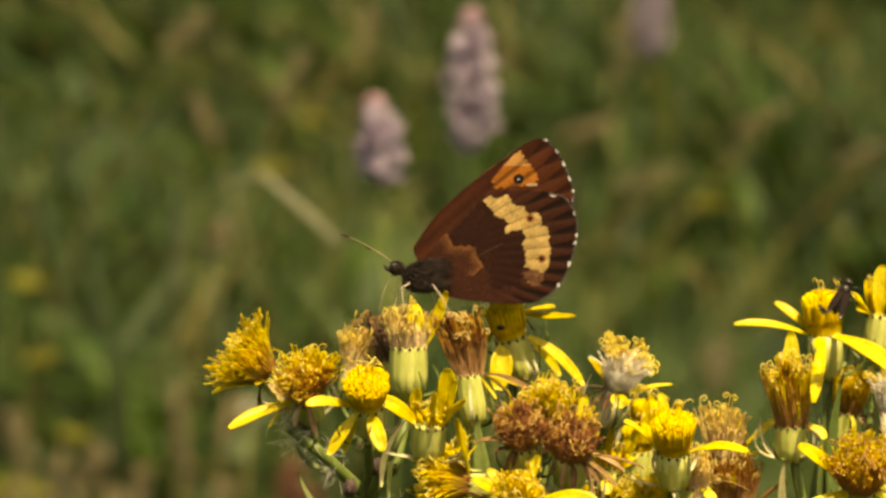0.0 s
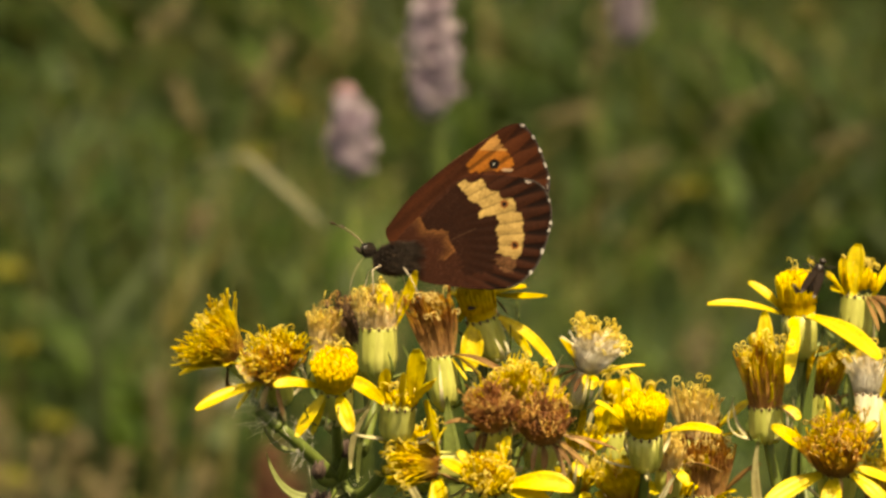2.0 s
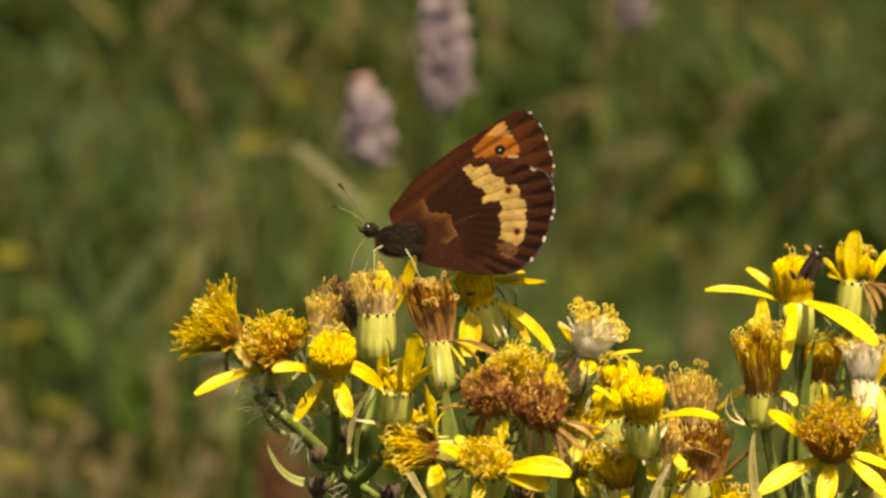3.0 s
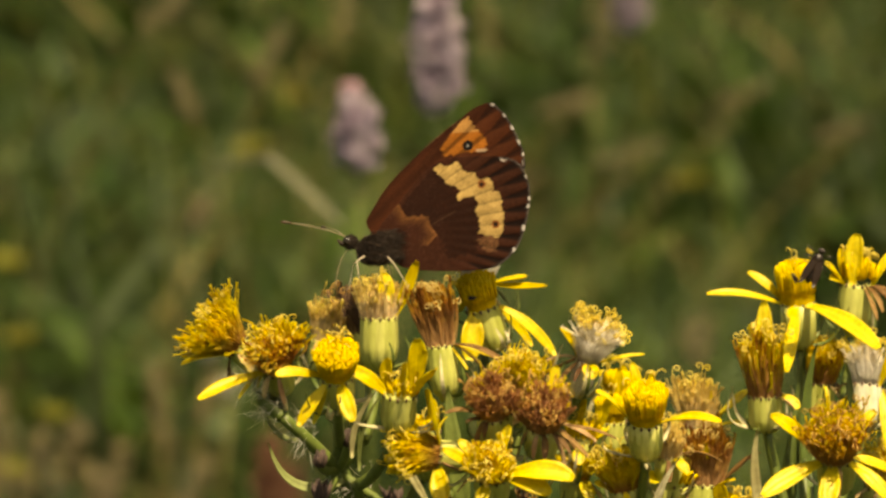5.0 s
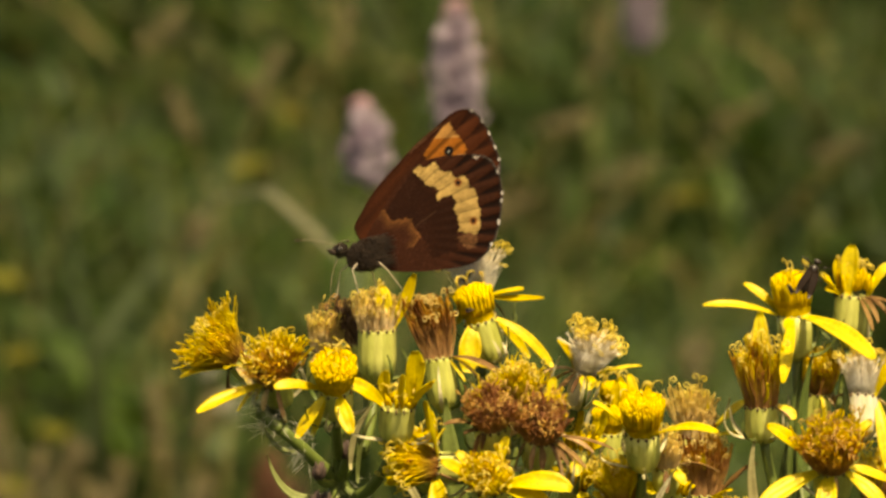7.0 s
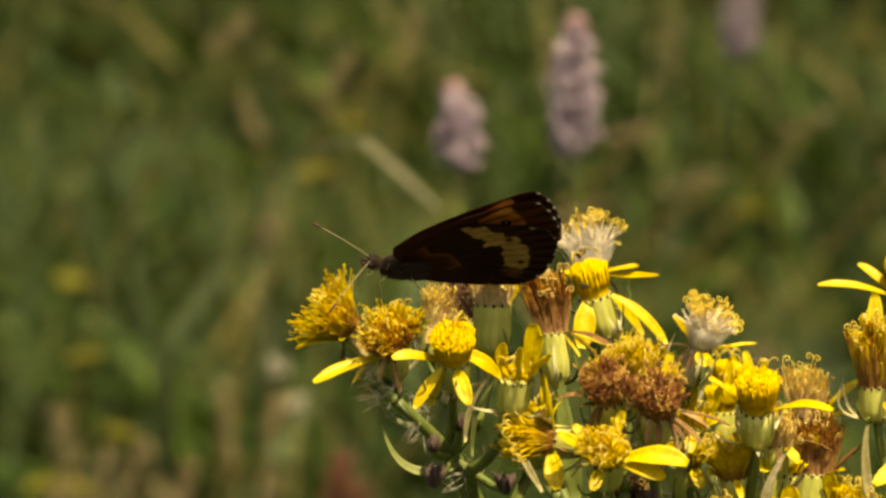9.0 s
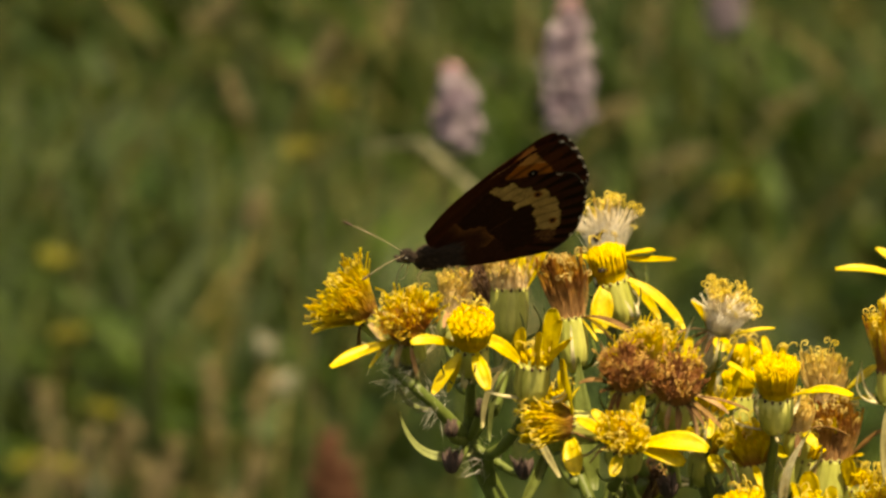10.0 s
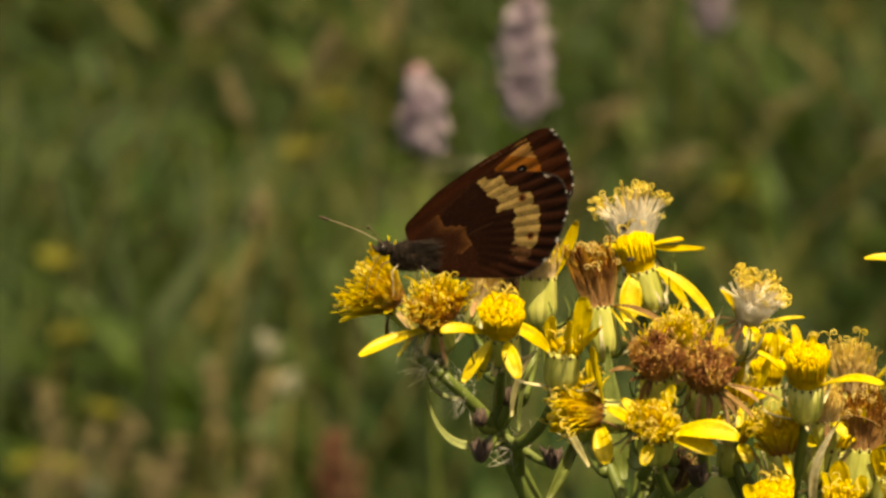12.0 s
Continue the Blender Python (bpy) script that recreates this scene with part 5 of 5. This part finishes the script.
def build_butterfly():
    r = random.Random(5)
    thing = tagged(new("butterfly"), "dark brown butterfly with closed wings and a cream band", "butterfly")
    mat = wing_material()
    wing("hindwing", HIND, "hind", -1, -0.55, thing, mat)
    fores = [wing("forewing", FORE, "fore", s, 0.28 * s, thing, mat) for s in (-1, 1)]
    wing("hindwing", HIND, "hind", 1, 0.55, thing, mat)
    for name, centre, size, fur, length in (("thorax", (-1.0, 0, -0.9), (2.7, 1.05, 1.9), 2200, 1.0), ("abdomen", (5.2, 0, -1.6), (5.6, 0.42, 1.0), 120, 0.3), ("head", (-4.5, 0, 0.35), (1.05, 1.0, 0.95), 320, 0.5)):
        verts, faces = [], []
        ball(verts, faces, centre, size)
        furry(verts, faces, centre, size, fur, length, r)
        if name == "thorax":
            # long hair combed back over the wing roots
            for i in range(700):
                side = r.choice((-1, 1))
                p = Vector((r.uniform(-1.5, 1.6), side * r.uniform(0.9, 1.25), r.uniform(-2.6, 1.6)))
                e = p + Vector((r.uniform(1.2, 3.2), side * r.uniform(-0.35, -0.05), r.uniform(-0.8, 0.5)))
                tube(verts, faces, [q * MM for q in bezier(p, p.lerp(e, 0.5) + Vector((0, side * 0.25, 0)), e, 4)], [0.00005, 0.00005, 0.00004, 0.00001], 3)
        ob = child(name, mesh_of(name, verts, faces, FUR), thing, None, "dark hairy " + name)
        if name == "head":
            for s in (-1, 1):
                verts, faces = [], []
                ball(verts, faces, (-4.8, 0.66 * s, 0.45), (0.6, 0.48, 0.64))
                child("eye", mesh_of("eye", verts, faces, EYE), ob)
                verts, faces = [], []
                tube(verts, faces, [Vector(p) * MM for p in ((-5.1, 0.3 * s, -0.1), (-5.7, 0.3 * s, 0.2), (-6.3, 0.3 * s, 0.75))], [0.0003, 0.00036, 0.00012], 6)
                child("palp", mesh_of("palp", verts, faces, FUR), ob)
    for s, knee, end in ((-1, (-3.6, -1.6, -2.6), (-3.3, -2.2, -6.0)), (1, (-4.2, 1.6, -2.8), (-5.0, 2.0, -6.2)), (-1, (1.8, -1.8, -3.4), (3.6, -2.4, -6.8)), (1, (0.8, 1.8, -3.4), (1.6, 2.6, -6.6))):
        verts, faces = [], []
        hip = Vector((knee[0] * 0.55 - 0.4, 0.8 * s, -1.8))
        pts = [p * MM for p in (hip, hip.lerp(Vector(knee), 0.5), Vector(knee), Vector(knee).lerp(Vector(end), 0.5), Vector(end), Vector(end) + Vector((-0.7, 0, -0.25)))]
        tube(verts, faces, pts, [0.00018, 0.00011, 0.00008, 0.00006, 0.00005, 0.00004], 6)
        child("leg", mesh_of("leg", verts, faces, LIMB), thing, None, "pale thin leg")
    verts, faces = [], []
    tube(verts, faces, [p * MM for p in bezier(Vector((-4.8, 0, -0.7)), Vector((-6.6, -0.1, -2.4)), Vector((-6.9, -0.2, -6.6)), 9)], [0.00006] * 5 + [0.00005] * 4, 6)
    child("proboscis", mesh_of("proboscis", verts, faces, FEELER), thing, None, "thin uncoiled proboscis")
    feelers = []
    for s in (-1, 1):
        verts, faces = [], []
        pts = bezier(Vector((0, 0, 0)), Vector((-0.0042, 0, 0.0006)), Vector((-0.0082, 0, 0)), 9)
        tube(verts, faces, pts, [0.000065] * 8 + [0.00006], 5)
        ob = child("antenna", mesh_of("antenna", verts, faces, FEELER), thing)
        verts, faces = [], []
        tube(verts, faces, [Vector(p) * MM for p in ((-8.0, 0, 0.02), (-8.5, 0, -0.02), (-9.2, 0, -0.12), (-9.7, 0, -0.2))], [0.0001, 0.00018, 0.00022, 0.0001], 6)
        child("club", mesh_of("club", verts, faces, CLUB), ob)
        feelers.append(ob)
    return thing, feelers, fores


butterfly, feelers, fores = build_butterfly()

CHITIN = tissue("chitin", [(0, (0.012, 0.010, 0.009)), (1, (0.03, 0.02, 0.014))], 0.35, 3000, 0.0, 0.3)
FLYWING = tissue("fly_wing", [(0, (0.025, 0.015, 0.009)), (1, (0.04, 0.024, 0.014))], 0.3, 3000, 0.4, 0.2)


def small_fly(x, y, z, size, turn, label):
    """A small dark insect: head, chest, hind body, two folded wings and six bent legs, nose up."""
    thing = tagged(new("fly"), label, "insect", "small insects on the flowers")
    thing.matrix_basis = BASE @ Matrix.Translation((x * MM, y * MM, z * MM)) @ Matrix.Rotation(radians(turn), 4, "Y") @ Matrix.Diagonal((size, size, size, 1))
    for name, c, s in (("abdomen", (0, 0, -0.9), (0.34, 0.34, 0.95)), ("thorax", (0, 0, 0.35), (0.42, 0.4, 0.5)), ("head", (0, -0.05, 1.05), (0.32, 0.3, 0.26))):
        verts, faces = [], []
        ball(verts, faces, c, s, 10, 7)
        child(name, mesh_of("fly_" + name, verts, faces, CHITIN), thing)
    for s in (-1, 1):
        verts, faces = [], []
        sleeve(verts, faces, bezier(local(0.15 * s, -0.3, 0.5), local(0.4 * s, -0.5, -0.6), local(0.55 * s, -0.45, -2.0), 6), [w * 0.00034 for w in (0.4, 0.8, 1, 1, 0.8, 0.2)], 0.1, 0.00004, Vector((0, -1, 0)))
        child("wing", mesh_of("fly_wing", verts, faces, FLYWING), thing)
        for k in (0.7, 0.3, -0.1):
            verts, faces = [], []
            tube(verts, faces, [local(0.3 * s, 0.1, k), local(0.9 * s, -0.2, k + 0.5 * (k - 0.2)), local(1.25 * s, 0.5, k * 2.2 - 0.5)], [0.00008, 0.00006, 0.00004], 4)
            child("leg", mesh_of("fly_leg", verts, faces, CHITIN), thing)


small_fly(52.6, -6.6, -1.6, 1.75, 25, "small dark fly with folded wings on a yellow flower")
small_fly(49.6, -5.0, -3.6, 0.5, -30, "tiny black fly on a yellow flower")
small_fly(4.2, 6.0, -6.6, 0.42, 85, "tiny black fly on a yellow flower")
small_fly(3.8, 12.5, -1.4, 0.7, 40, "tiny black fly on a yellow flower")

# seconds, across and up (mm), nose-up turn, lean of the closed wings towards the lens (degrees), nearness (mm), turn of the tail away from the lens (degrees)
FLIGHT = [
    (0.0, -6.71, 1.72, 0.0, -3, -3, 0), (0.5, -6.96, 1.52, 1.1, -3, -3, 0), (1.0, -6.71, 1.71, 1.1, -3, -3, 0),
    (1.5, -6.77, 1.67, 1.2, -3, -3, 0), (2.0, -6.42, 1.28, 1.9, -3, -3, 0), (2.5, -5.87, 1.95, 5.9, -3, -3, 0),
    (3.0, -5.9, 1.91, 4.3, -3, -3, 0), (3.2, -5.58, 1.96, 5.1, -3, -3, 0), (4.8, -8.88, 1.56, -3.1, -3, -3, 0),
    (5.0, -9.07, 1.37, -3.3, -3, -3, 0), (5.5, -8.87, 1.58, 0.9, -3, -3, 0), (6.0, -8.57, 1.6, 2.8, -2, -3, 0),
    (6.5, -8.03, 2.18, 5.0, -2, -3, 0), (6.8, -8.37, 2.32, 2.8, -3, -3, 4), (7.0, -10.5, 2.45, -8.2, 2, -3, 24),
    (7.5, -17.49, -3.80, -40.9, 24, 3, 2), (7.7, -19.61, -4.53, -24.3, 30, 4, 0), (9.3, -21.91, -3.53, -0.5, 62, 6, 0),
    (9.5, -21.61, -5.57, -1.9, 63, 6, 0), (10.0, -19.53, -4.06, -13.9, 47, 9, 6), (10.5, -23.70, -4.30, -2.1, 24, 9, 14),
    (11.0, -26.38, -4.92, -7.2, 24, 9, 16), (11.5, -27.00, -5.01, -3.8, 23, 9, 16), (12.0, -26.83, -5.52, -3.0, 23, 9, 16),
]
# seconds, then for each antenna: raise and swing (degrees)
FEELING = [
    (0.0, 25, 33, 17, 65), (0.5, 44, 40, 12, 72), (1.0, 23, 22, 6, 75), (1.5, 33, 18, 35, 66), (2.0, 16, 60, 20, 66), (2.5, 12, 43, 20, 60), (3.0, 33, 58, 18, 54),
    (4.8, 17, 8, 14, 66), (5.0, 17, 5, 14, 67), (5.5, 31, 35, 20, 66), (6.0, 20, 82, 18, 80), (6.5, 26, 52, 9, 48), (7.0, 8, 78, 6, 76), (7.5, 0, 40, 4, 60), (9.5, -4, 58, 28, 20), (10.0, 22, 40, 16, 40), (10.5, 10, 84, 6, 80), (11.0, 30, 52, 8, 40), (12.0, 36, 58, 12, 36),
]

# how the bistorts and the dry blade sway in the wind: seconds, across and up (mm)
BIG_SWAY = [(0.0, -2.5, -1.3), (0.5, -4.7, 0.9), (1.0, -5.6, 1.0), (1.5, -3.6, 2.4), (2.0, -7.9, 4.6), (2.5, -6.8, 3.1), (3.2, -4.9, 2.1), (4.8, -6.0, 2.7), (5.5, -6.5, 2.1), (6.5, -5.1, -0.8), (7.0, 0.8, -1.3), (7.5, 16.7, -3.4), (7.7, 12.1, -6.9), (9.3, 12.1, -6.8), (10.0, 11.9, -8.0), (10.5, 3.4, -6.2), (11.0, 0.3, -2.9), (11.5, 15.2, -6.6), (12.0, -4.5, -4.2)]
SMALL_SWAY = [(0.0, -1.7, 0.4), (0.5, -2.0, -0.6), (1.0, -3.2, -1.9), (2.0, -3.5, -1.7), (3.0, 0.8, -2.6), (4.8, -1.9, -3.5), (6.0, -1.3, -2.5), (7.0, 1.9, -3.1), (7.5, 14.2, 1.2), (7.7, 9.4, 0.9), (9.3, 4.3, 0.4), (9.5, 5.9, -2.2), (10.0, 5.1, -0.3), (10.5, -0.4, -0.9), (11.0, -4.9, 1.4), (12.0, -7.9, -2.2)]


FAR_SWAY = [(0.0, -8, 0), (1.0, -10, 0), (3.0, -9, 0), (6.5, -6, 0), (7.0, 0, 0), (7.5, 11, 0), (9.5, 14, 0), (12.0, 5, 0)]
BLADE_SWAY = [(0.0, -2.0, 2.3), (0.5, -0.3, 1.3), (1.0, -4.8, 4.5), (1.5, 1.6, 6.7), (2.0, -0.3, 3.7), (2.5, 0.2, -3.0), (3.0, 16.7, 3.4), (5.0, 7.2, 0.4), (5.5, -1.0, 6.0), (6.0, -1.3, -5.3), (6.5, -1.9, -10.3), (7.0, 7.8, -5.3), (7.5, 24.6, 1.5), (9.5, 11.0, 12.4), (10.0, 36, 6), (10.5, 48, 2), (12.0, 54, 0)]


def motions():
    walk(butterfly, [(t, BASE @ Matrix.Translation((x * MM, -near * MM, z * MM)) @ Matrix.Rotation(radians(yaw), 4, "Z") @ Matrix.Rotation(radians(turn), 4, "Y") @ Matrix.Rotation(radians(lean), 4, "X")) for t, x, z, turn, lean, near, yaw in FLIGHT])
    for ob, mid, rows in ((big_spike, big_mid, BIG_SWAY), (small_spike, small_mid, SMALL_SWAY), (far_spike, far_mid, FAR_SWAY), (dry_blade, blade_mid, BLADE_SWAY)):
        home = ob.matrix_basis.copy()
        walk(ob, [(t, home @ Matrix.Translation((0, 0, z * MM)) @ Matrix.Rotation(math.atan2(x * MM, mid.z), 4, "Y")) for t, x, z in rows])
    for ob in fores:
        walk(ob, [(t, Matrix.Rotation(radians(a), 4, "Y")) for t, a in ((0, 0), (4.8, 0), (6.8, 0), (7.0, 4), (7.5, 0), (7.7, 1), (9.3, 6), (10.0, 6), (10.5, 6), (12.0, 6))])
    for ob, s in zip(feelers, (-1, 1)):
        rows = []
        for t, a, b, c, d in FEELING:
            up, out = (a, b) if s < 0 else (c, d)
            rows.append((t, Matrix.Translation((-5.0 * MM, 0.4 * s * MM, 1.1 * MM)) @ Matrix.Rotation(radians(-out * s), 4, "Z") @ Matrix.Rotation(radians(up), 4, "Y")))
        walk(ob, rows)


motions()
